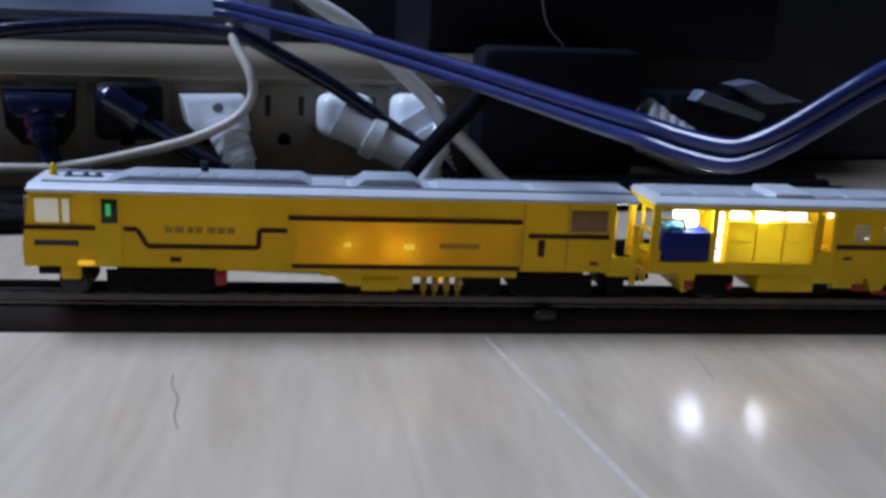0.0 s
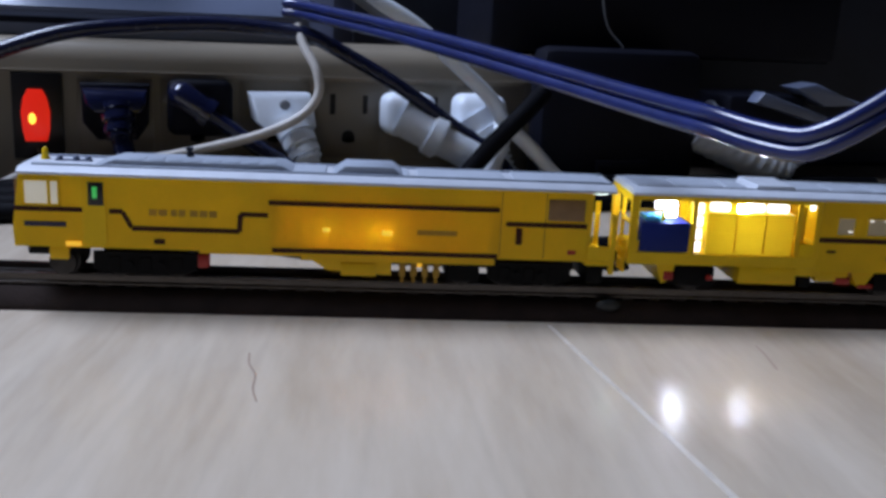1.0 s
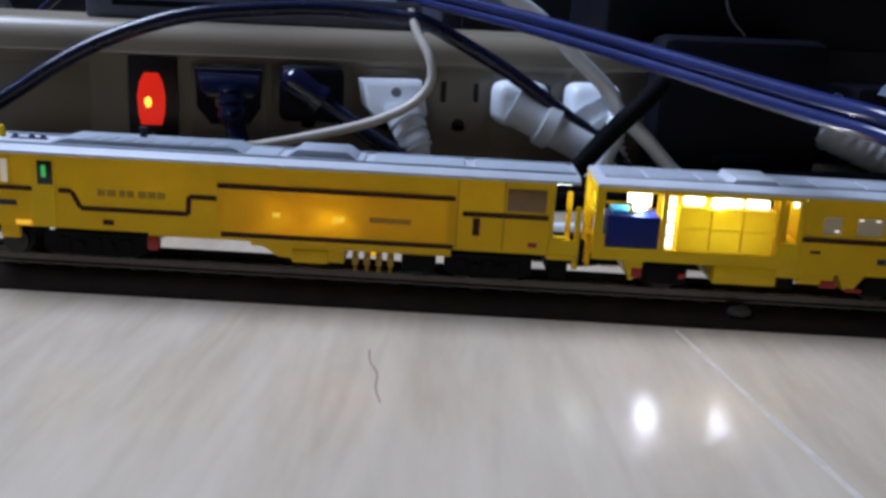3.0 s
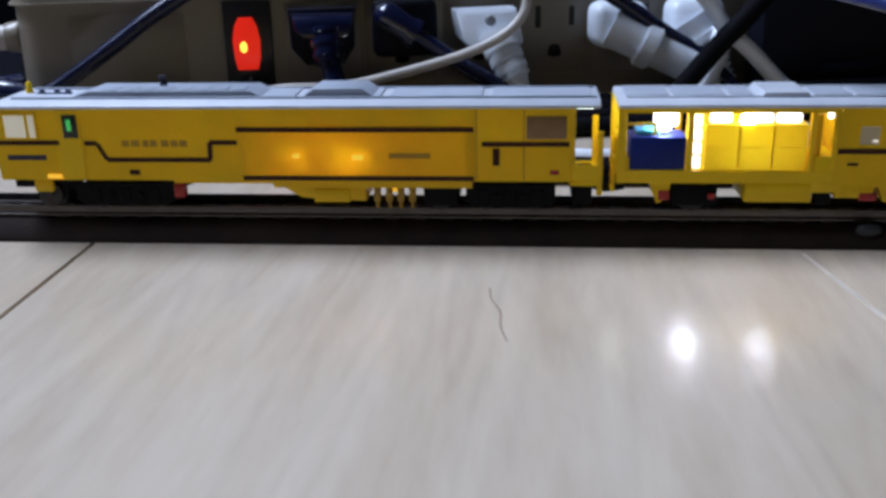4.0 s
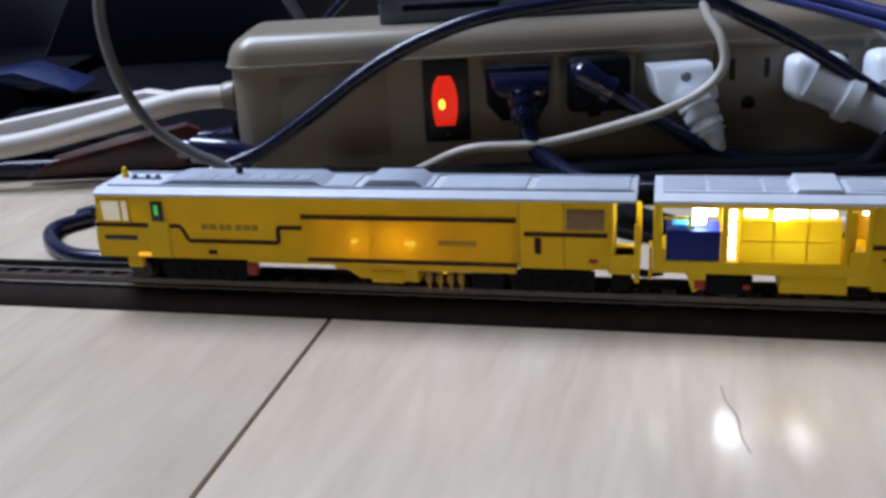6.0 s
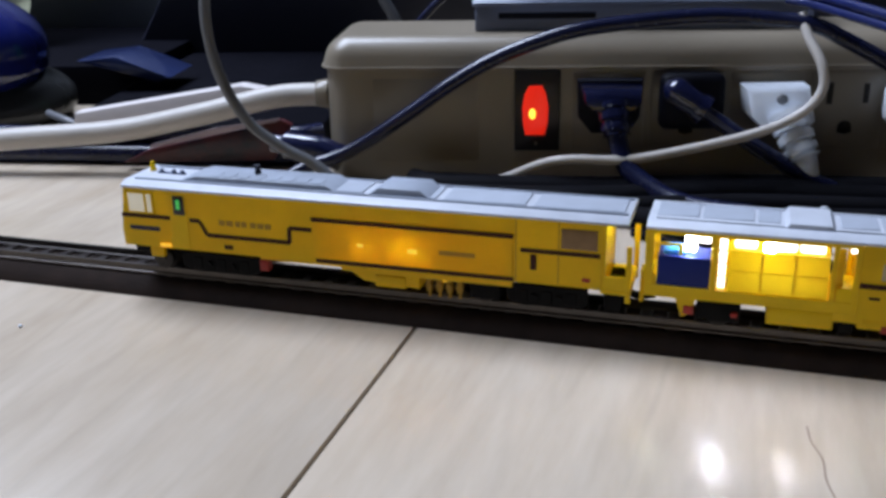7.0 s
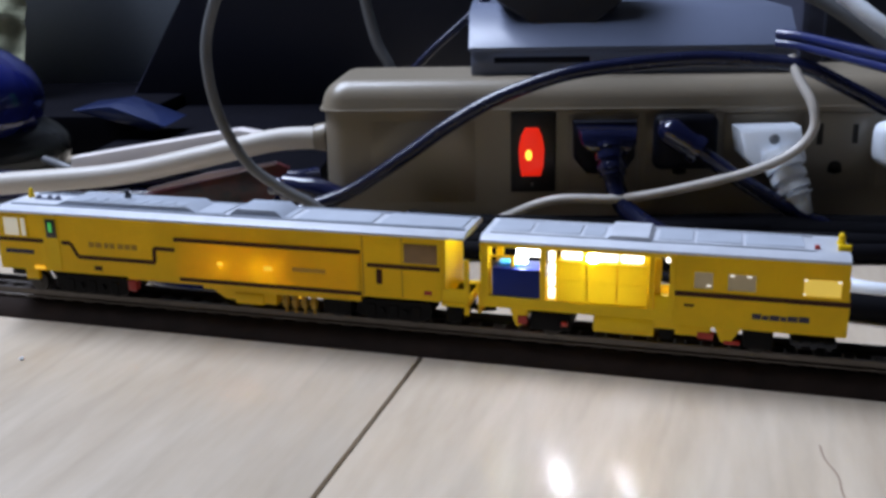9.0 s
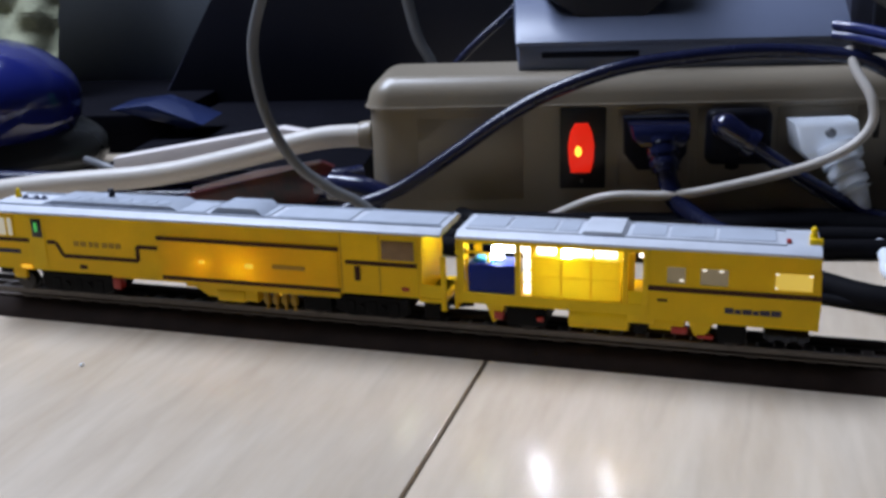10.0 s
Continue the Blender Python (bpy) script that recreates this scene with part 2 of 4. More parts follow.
def spline(points, steps=8):
    """A smooth line through the points."""
    p = [Vector(q) for q in points]
    p = [2 * p[0] - p[1], *p, 2 * p[-1] - p[-2]]
    out = []
    for i in range(1, len(p) - 2):
        for k in range(steps):
            t = k / steps
            a, b, c, d = p[i - 1:i + 3]
            out.append(0.5 * (2 * b + (c - a) * t + (2 * a - 5 * b + 4 * c - d) * t * t + (3 * b - a - 3 * c + d) * t ** 3))
    return out + [p[-2]]


def tube(bm, points, r, n=12, flat=1.0, lift=1.0, steps=8, rings=None):
    """A round or flattened cord along a smooth line; rings: a radius for each step."""
    line = spline(points, steps)
    up, rows, last = Vector((0.0, 0.3, 1.0)).normalized(), [], None
    for i, c in enumerate(line):
        d = (line[min(i + 1, len(line) - 1)] - line[max(i - 1, 0)]).normalized()
        side = d.cross(up) if last is None else last - d * last.dot(d)
        side = side.normalized() if side.length > 1e-4 else Vector((1, 0, 0))
        last = side
        top = side.cross(d)
        k = r if rings is None else rings(i / (len(line) - 1)) * r
        rows.append([bm.verts.new(c + k * (flat * math.cos(2 * math.pi * j / n) * side + lift * math.sin(2 * math.pi * j / n) * top)) for j in range(n)])
    for a, b in zip(rows, rows[1:]):
        for j in range(n):
            bm.faces.new((a[j], a[(j + 1) % n], b[(j + 1) % n], b[j]))
    bm.faces.new(rows[0][::-1])
    bm.faces.new(rows[-1])
    bmesh.ops.recalc_face_normals(bm, faces=bm.faces[:])
    return bm


def mesh_of(name, bm, material, shift=(0, 0, 0), smooth=True):
    bmesh.ops.transform(bm, matrix=Matrix.Diagonal((MM, MM, MM, 1)) @ Matrix.Translation(shift), verts=bm.verts[:])
    me = bpy.data.meshes.new(name)
    bm.to_mesh(me)
    bm.free()
    me.materials.append(material)
    if smooth:
        for p in me.polygons:
            p.use_smooth = True
        me.set_sharp_from_angle(angle=radians(38))
    return me


def along_main(u):
    return u * 1.035 if u < 0 else u if u < 51 else 51 + (u - 51) * 1.06


def along_trailer(u):
    return 82.5 + (u - 81) * 1.0776


ALONG = [None]


def part(name, bm, material, parent, label="", shift=(0, 0, 0)):
    if ALONG[0] and shift == SH:
        for v in bm.verts:
            v.co.x = ALONG[0](v.co.x)
    ob = new(name, mesh_of(name, bm, material, shift))
    ob.parent = parent
    return tagged(ob, label)


def thing(name, label, category, group="", kind="", at=None):
    ob = new(name)
    ob.empty_display_size = 0.01
    if at is not None:
        ob.matrix_world = at
    return tagged(ob, label, category, group, kind)


def solid(name, bm, material, label, category, group="", kind=""):
    return tagged(new(name, mesh_of(name, bm, material)), label, category, group, kind)


def bm_box(*a, **k):
    return box(bmesh.new(), *a, **k)


# the line of the track on the desk
TRACK = pose(0, -25.23 * MM, 0, 0, 0, -13.05)
RAIL = 7.4
SH = (0, 0, -RAIL)

# ---------------------------------------------------------------- room
def build_room():
    m = bmesh.new()
    box(m, -2000, 2000, -2000, 2000, -800, -750)
    solid("floor", m, M_FLOOR, "brown room floor far below the desk", "floor", kind="structure")
    # unseen ceiling, added with an opening for the area lamp
    m = bmesh.new()
    for x0, x1, y0, y1 in ((-2000, -1080, -2000, 2000), (-40, 2000, -2000, 2000), (-1080, -40, -2000, -10), (-1080, -40, 530, 2000)):
        box(m, x0, x1, y0, y1, 1110, 1160)
    solid("ceiling", m, M_WALL, "plain grey unseen ceiling with an opening for the area lamp", "ceiling", kind="structure")
    # window frame added to give the lamp an opening; out of view
    window = thing("added_window_1", "unseen white window frame added around the overhead area lamp", "window", kind="structure")
    m = bmesh.new()
    for x0, x1, y0, y1 in ((-1080, -1040, -10, 530), (-80, -40, -10, 530), (-1040, -80, -10, 30), (-1040, -80, 490, 530)):
        box(m, x0, x1, y0, y1, 1114, 1156, 3.0, 1)
    part("window_frame", m, M_ROOF, window)
    # unseen walls, added to shut out the sky and keep fill light low
    for name, x0, x1, y0, y1 in (("wall_south", -2000, 2000, -2050, -2000), ("wall_west", -2050, -2000, -2000, 2000),
                                 ("wall_east", 2000, 2050, -2000, 2000), ("wall_north", -2000, 2000, 750, 800)):
        m = bmesh.new()
        box(m, x0, x1, y0, y1, -750, 1110)
        solid(name, m, M_WALL, "plain grey unseen wall added to enclose the desk", "wall", kind="structure")


build_room()


# ---------------------------------------------------------------- desk
def build_desk():
    desk = thing("desk", "pale wood-grain laminate desk top with a dark joint", "desk", at=TRACK)
    part("board", bm_box(-29.8 + 0.45, 900, -480, 420, -22, 0, bevel=0.5), M_DESK, desk)
    part("board", bm_box(-1100, -29.8 - 0.45, -480, 420, -22, 0, bevel=0.5), M_DESK, desk)
    for u, w in ((-1050, -440), (850, -440), (-1050, 380), (850, 380)):
        part("leg", bm_box(u - 25, u + 25, w - 25, w + 25, -750, -22, bevel=3.0), M_POST, desk)
    part("joint_strip", bm_box(-30.25, -29.35, -480, 420, -20, -1.2), M_SEAM, desk, "dark dirty joint between two boards")
    m = bmesh.new()
    prism(m, [(126.9, -12), (127.8, -12), (142.3, -96), (141.0, -96)], 0.0, 0.06, "z")
    part("scratch", m, M_SCRATCH, desk, "long pale scratch")
    m = bmesh.new()
    tube(m, [(61.6, -34, 0), (62.2, -40, 0.02), (64.0, -46, 0.02), (64.3, -53, 0.02), (65.6, -59, 0)], 0.22, n=6, lift=0.12)
    part("scratch", m, M_CRACK, desk, "short dark scratch in the grain")
    m = bmesh.new()
    tube(m, [(172.3, -23, 0), (172, -29, 0.02), (171, -38, 0)], 0.25, n=6, lift=0.12)
    part("scratch", m, M_CRACK, desk, "short dark scratch in the grain")
    return desk


build_desk()
m = bmesh.new()
ball(m, (-131.8, -30.8, 0.35), 0.6, 0.5, 0.4, 10)
solid("crumb", m, M_WHITE, "tiny white crumb lying on the desk", "crumb")


# ---------------------------------------------------------------- track
def build_track():
    track = thing("model_track", "brown plastic model railway track with steel rails", "model track", at=TRACK)
    m = bmesh.new()
    prism(m, [(-9.8, 0), (9.8, 0), (9.6, 1.2), (6.2, 4.6), (-6.2, 4.6), (-9.6, 1.2)], -420, 420, "x")
    part("roadbed", m, M_BED, track)
    for w in (-4.75, 4.75):
        m = bmesh.new()
        prism(m, [(w - 1.0, 5.25), (w + 1.0, 5.25), (w + 1.0, 5.6), (w + 0.25, 5.9), (w + 0.25, 6.9), (w + 0.5, 7.1), (w + 0.5, RAIL),
                  (w - 0.5, RAIL), (w - 0.5, 7.1), (w - 0.25, 6.9), (w - 0.25, 5.9), (w - 1.0, 5.6)], -420, 420, "x")
        part("rail", m, M_RAIL, track)
    m = bmesh.new()
    box(m, -1.5, 1.5, -5.5, 5.5, 3.6, 5.3, bevel=0.4, seg=1)
    me = mesh_of("tie", m, M_TIE)
    for i in range(-65, 66):
        ob = new("tie", me)
        ob.parent = track
        ob.matrix_basis = pose(i * 6.4 * MM, 0, 0)
    m = bmesh.new()
    ball(m, (142, -7.8, 3.8), 3.0, 1.2, 1.6, 12)
    part("glue_blob", m, M_GREYBASE, track, "clear grey blob of glue")
    return track


build_track()


# ---------------------------------------------------------------- train
def line_piece(bm, pts, z_half, y0, y1):
    """A band of constant height along a stepped line of (u, z)."""
    for (a, za), (b, zb) in zip(pts, pts[1:]):
        if abs(za - zb) < 0.1:
            prism(bm, [(a, za - z_half), (b, zb - z_half), (b, zb + z_half), (a, za + z_half)], y0, y1)
        else:
            prism(bm, [(a - z_half, za), (b - z_half, zb), (b + z_half, zb), (a + z_half, za)], y0 - 0.01, y1)
    return bm


def wheel(car, u, w):
    m = bmesh.new()
    drum(m, (0, 0, 0), 2.9, 2.9, 1.6, "y", 20, 0.15)
    drum(m, (0, 0.9 if w < 0 else -0.9, 0), 3.4, 3.4, 0.5, "y", 20)
    drum(m, (0, -0.9 if w < 0 else 0.9, 0), 0.9, 0.7, 0.8, "y", 10)
    for k in range(4):
        a = k * math.pi / 2
        drum(m, (1.7 * math.cos(a), -0.85 if w < 0 else 0.85, 1.7 * math.sin(a)), 0.35, 0.35, 0.25, "y", 8)
    ob = part("wheel", m, M_WHEEL, car)
    ob.location = (ALONG[0](u) * MM, w * MM, 2.9 * MM)
    return ob


def bogie(car, u0, u1):
    m = bmesh.new()
    for s in (-1, 1):
        prism(m, [(u0, 9.6), (u0 + 3, 8.6), (u1 - 3, 8.6), (u1, 9.6), (u1, 13.6), (u0, 13.6)], s * 7.0, s * 8.0)
        for k in (0.2, 0.5, 0.8):
            u = u0 + (u1 - u0) * k
            box(m, u - 1.3, u + 1.3, s * 8.0 - 0.2, s * 8.0 + 0.5, 9.2, 12.6, 0.2, 1)
        for k in (0.35, 0.65):
            u = u0 + (u1 - u0) * k
            drum(m, (u, s * 8.3, 10.8), 0.9, 0.9, 0.7, "y", 12)
    box(m, u0 + 2, u1 - 2, -7, 7, 11, 14.5)
    return part("bogie", m, M_BLACK, car, "", SH)


def roof_section(u0, u1, edge=9.4):
    m = bmesh.new()
    prism(m, [(-edge, 30.7), (edge, 30.7), (edge, 31.3), (edge - 2.0, 32.3), (-edge + 2.0, 32.3), (-edge, 31.3)], u0, u1, "x", 0.2)
    return m


def build_main_car():
    ALONG[0] = along_main
    car = thing("tamping_car", "yellow model tamping machine car with grey roof and dark stripes", "model train",
                "cars of the model train", at=TRACK)
    m = bmesh.new()
    prism(m, [(-53.4, 14.6), (-53.6, 19), (-52.0, 30.7), (1.0, 30.7), (1.0, 14.6)], -8.9, -8.0)
    box(m, 50.2, 70.8, -8.9, -8.0, 14.6, 30.7)
    box(m, 1.0, 50.2, -8.9, -8.0, 26.0, 30.7)
    box(m, 1.0, 50.2, -8.9, -8.0, 14.6, 15.8)
    bmesh.ops.remove_doubles(m, verts=m.verts[:], dist=0.01)
    part("side_wall", m, M_SHELL, car, "", SH)
    m = bmesh.new()
    prism(m, [(-53.4, 14.6), (-53.6, 19), (-52.0, 30.7), (70.8, 30.7), (70.8, 14.6)], 8.0, 8.9)
    part("side_wall", m, M_SHELL, car, "", SH)
    m = bmesh.new()
    prism(m, [(-53.4, 14.6), (-53.6, 19), (-52.0, 30.7), (-51.2, 30.7), (-52.8, 19), (-52.6, 14.6)], -8.0, 8.0)
    part("front_wall", m, M_YELLOW, car, "", SH)
    part("rear_wall", bm_box(70.0, 70.8, -8.0, 8.0, 14.6, 30.7), M_SHELL, car, "", SH)
    part("floor_plate", bm_box(-52.6, 70.0, -8, 8, 14.6, 15.4), M_YELLOW, car, "", SH)
    for a, b in ((-48, -30), (-24, -4), (2, 8), (42, 66)):
        part("inner_lamp_strip", bm_box(a, b, -3.0, -1.6, 28.6, 29.6, bevel=0.2), M_INNER_STRIP, car, "", SH)
    part("roof", roof_section(-52.4, 76.6), M_ROOF, car, "pale grey roof", SH)
    m = bmesh.new()
    for w0, w1 in ((-6.2, -5.6), (5.6, 6.2)):
        box(m, -50, 76, w0, w1, 32.3, 32.75, 0.1, 1)
    part("roof_rib", m, M_ROOF_GREY, car, "", SH)
    for a, b in ((-36, 12), (14, 31), (33, 53), (55, 75)):
        part("roof_walkway", bm_box(a, b, -4.6, 5.4, 32.2, 32.6, bevel=0.12, seg=1), M_WALKWAY, car, "grey raised roof walkway panel", SH)
    m = bmesh.new()
    prism(m, [(-38, 32.2), (5.5, 32.2), (2.3, 33.9), (-33, 33.9)], -5.2, 5.2, bevel=0.25)
    for i in range(8):
        box(m, -30 + i * 4, -27.0 + i * 4, -4.4, -0.6, 33.8, 34.1, 0.1, 1)
    part("roof_duct", m, M_ROOF_GREY, car, "long grey raised roof duct", SH)
    m = bmesh.new()
    prism(m, [(13.5, 32.2), (30, 32.2), (27.2, 34.3), (16.5, 34.3)], -5.2, 5.2, bevel=0.25)
    part("roof_duct", m, M_ROOF_GREY, car, "short grey raised roof duct", SH)
    m = bmesh.new()
    drum(m, (-18, 0, 34.9), 0.9, 0.7, 1.2, "z", 12)
    drum(m, (-18.2, 0, 35.9), 0.5, 0.9, 1.0, "z", 12)
    part("roof_vent", m, M_DARKGREY, car, "", SH)
    m = bmesh.new()
    drum(m, (-49.5, 2.0, 32.7), 0.9, 0.8, 1.0, "z", 14)
    ball(m, (-49.5, 2.0, 33.8), 0.7, 0.7, 1.2, 12)
    part("beacon", m, M_YELLOW, car, "small yellow beacon", SH)
    m = bmesh.new()
    for u in (-46, -42.5, -40):
        drum(m, (u, 0.5, 32.9), 0.8, 0.55, 1.0, "z", 10)
    box(m, -47, -39, -0.1, 0.9, 32.2, 32.7, 0.1, 1)
    part("horn", m, M_SILVER, car, "row of small silver horns", SH)
    # raised side panel with its glow
    part("side_panel", bm_box(0.0, 51.2, -9.15, -8.92, 15.2, 26.6), M_THIN, car, "thin amber side panel lit from inside", SH)
    for u in (12.6, 22.6, 26.4):
        part("inner_lamp", bm_box(u - 1.2, u + 1.2, -7.0, -5.4, 19.0, 21.0, bevel=0.3), M_INNER, car, "", SH)
    part("inner_divider", bm_box(6.0, 40.0, -2.0, -1.4, 15.5, 30.0), M_YELLOW, car, "", SH)
    # bright spots where light leaks through the panel, put in as glowing pieces
    for u0, u1, z0, z1 in ((11.8, 13.4, 19.8, 20.8), (25.0, 27.4, 19.4, 20.6)):
        part("glow_spot", bm_box(u0, u1, -9.26, -9.12, z0, z1, bevel=0.05), M_AMBER_SPOT, car, "small amber spot of light painted on the panel", SH)
    part("nameplate", bm_box(33.0, 42.0, -9.24, -9.14, 19.8, 20.9), M_LETTER, car, "faded lettering bar", SH)
    for z, a, b in ((26.1, -0.2, 51.4), (15.3, 0.6, 51.4)):
        part("stripe", bm_box(a, b, -9.3, -9.1, z - 0.5, z + 0.5), M_STRIPE, car, "dark brown stripe", SH)
    for pts in ([(-53.2, 23.1), (-37.2, 23.1)], [(-33.6, 23.0), (-30.9, 23.0), (-29.0, 19.3), (-6.4, 19.3), (-6.2, 23.2), (-0.4, 23.2)],
                [(53.0, 22.9), (70.6, 22.9)]):
        part("stripe", line_piece(bmesh.new(), pts, 0.5, -9.08, -8.85), M_STRIPE, car, "dark brown stripe", SH)
    for i, (a, b) in enumerate(((-25.4, -23.8), (-23.4, -21.6), (-20.8, -19.6), (-19.2, -17.8), (-16.8, -15.2), (-14.8, -13.2), (-12.8, -11.2))):
        part("letter_bar", bm_box(a, b, -9.0, -8.88, 22.3, 23.7), M_LETTER, car, "", SH)
    part("number_bar", bm_box(-51.2, -42.6, -9.04, -8.88, 19.2, 20.3), M_BLUEBAR, car, "dull blue lettering bar", SH)
    part("data_plate", bm_box(-24.4, -22.2, -9.04, -8.88, 15.9, 17.0), M_STRIPE, car, "", SH)
    # door and cab
    m = bmesh.new()
    box(m, -39.2, -34.2, -9.1, -8.9, 15.0, 30.2, 0.08, 1)
    part("cab_door", m, M_YELLOW, car, "", SH)
    part("cab_window", bm_box(-50.9, -44.0, -9.1, -8.8, 24.2, 29.4, bevel=0.1), M_LITWIN, car, "lit cab window", SH)
    m = bmesh.new()
    for a, b, c, d in ((-51.3, -43.6, 29.3, 29.8), (-51.3, -43.6, 23.8, 24.3), (-51.3, -50.8, 23.8, 29.8), (-46.2, -45.5, 24.2, 29.4), (-44.1, -43.6, 23.8, 29.8)):
        box(m, a, b, -9.2, -8.9, c, d)
    part("window_frame", m, M_YELLOW, car, "", SH)
    part("door_window", bm_box(-37.9, -34.7, -9.2, -9.0, 24.2, 29.4, bevel=0.08), M_BEZEL, car, "dark door window", SH)
    part("green_light", bm_box(-37.0, -36.0, -9.32, -9.15, 25.8, 28.4, bevel=0.1), M_GREEN, car, "green glowing lamp", SH)
    part("step_light", bm_box(-42.8, -39.6, -9.3, -8.9, 15.0, 16.0, bevel=0.15), M_AMBERLED, car, "amber glowing step lamp", SH)
    part("front_window", bm_box(-53.4, -51.6, -7.4, 7.4, 24.2, 29.2, bevel=0.2), M_WINDOW, car, "", SH)
    part("rear_window", bm_box(62.0, 70.0, -9.0, -8.8, 24.0, 29.0, bevel=0.1), M_WINDOW, car, "brown-tinted rear window", SH)
    part("handle", bm_box(55.2, 56.6, -9.2, -8.9, 18.2, 22.0, bevel=0.2), M_STRIPE, car, "", SH)
    part("red_mark", bm_box(66.8, 68.6, -9.0, -8.88, 16.2, 17.2), M_REDDOT, car, "", SH)
    m = bmesh.new()
    for u in (51.9, 61.5):
        box(m, u - 0.1, u + 0.1, -8.98, -8.88, 15.0, 30.4)
    part("panel_joint", m, M_LETTER, car, "", SH)
    # rear platform
    m = bmesh.new()
    box(m, 70.8, 77.4, -8.8, 8.8, 13.6, 14.8, 0.2, 1)
    box(m, 71.0, 76.4, -8.8, -8.2, 14.8, 18.2, 0.15, 1)
    box(m, 76.2, 77.4, -8.8, -7.8, 11.6, 25.6, 0.2, 1)
    box(m, 76.2, 77.4, 7.8, 8.8, 11.6, 25.6, 0.2, 1)
    box(m, 70.8, 71.8, -8.6, 8.6, 14.8, 30.7)
    part("end_platform", m, M_YELLOW, car, "bright yellow end platform with posts", SH)
    # unseen lamp, added to light the end wall and platform
    part("end_lamp", bm_box(72.0, 75.4, -6.0, 4.0, 29.9, 30.6, bevel=0.2), M_COOLLAMP, car, "unseen lamp added under the roof overhang to light the platform", SH)
    # underframe
    bogie(car, -37.5, -15.5)
    bogie(car, 49.6, 68.0)
    m = bmesh.new()
    box(m, -52, 76, -6, 6, 13.9, 14.8)
    box(m, 40.2, 47.8, -7.6, 7.6, 8.6, 14.6, 0.4)
    box(m, -51, -46, -8, 8, 12.6, 14.6, 0.2)
    box(m, 71.5, 75.5, -7.5, 7.5, 8.8, 13.6, 0.6)
    part("underframe", m, M_BLACK, car, "", SH)
    m = bmesh.new()
    prism(m, [(7, 13.0), (51, 13.0), (51, 14.8), (7, 14.8)], -8.6, 8.6)
    box(m, -15, 7, -8.6, -7.6, 13.9, 14.8)
    prism(m, [(9, 13.2), (13, 10.6), (27.5, 9.8), (27.5, 13.2)], -8.2, 8.2, bevel=0.2)
    box(m, 16, 24, -8.6, 8.6, 9.6, 12.6, 0.2)
    part("work_frame", m, M_YELLOW_PANEL, car, "", SH)
    for i, u in enumerate((30.0, 32.6, 35.2, 37.8)):
        m = bmesh.new()
        box(m, u - 0.7, u + 0.7, -8.2, -6.8, 9.6, 13.6, 0.2)
        drum(m, (u, -8.0, 11.2), 0.8, 0.8, 1.2, "y", 10)
        drum(m, (u, -7.5, 9.2), 0.5, 0.25, 2.0, "z", 8)
        part("tamping_tool", m, M_LETTER, car, "", SH)
    part("work_light", bm_box(32.6, 34.6, -6.2, -5.4, 11.4, 12.2, bevel=0.2), M_AMBERLED, car, "amber work lamp", SH)
    m = bmesh.new()
    box(m, -46.5, -42.5, -8.4, -7.0, 11.6, 14.6, 0.3)
    part("coupler_box", m, M_YELLOW_PANEL, car, "", SH)
    part("red_tank", bm_box(-15.4, -13.0, -8.4, -6.0, 10.4, 13.6, bevel=0.3), M_REDDOT, car, "", SH)
    wheels = [wheel(car, u, w) for u in (-32.5, -20.5, 43.8, 53.8, 63.6, -44.5) for w in (-5.2, 5.2)]
    return car, wheels


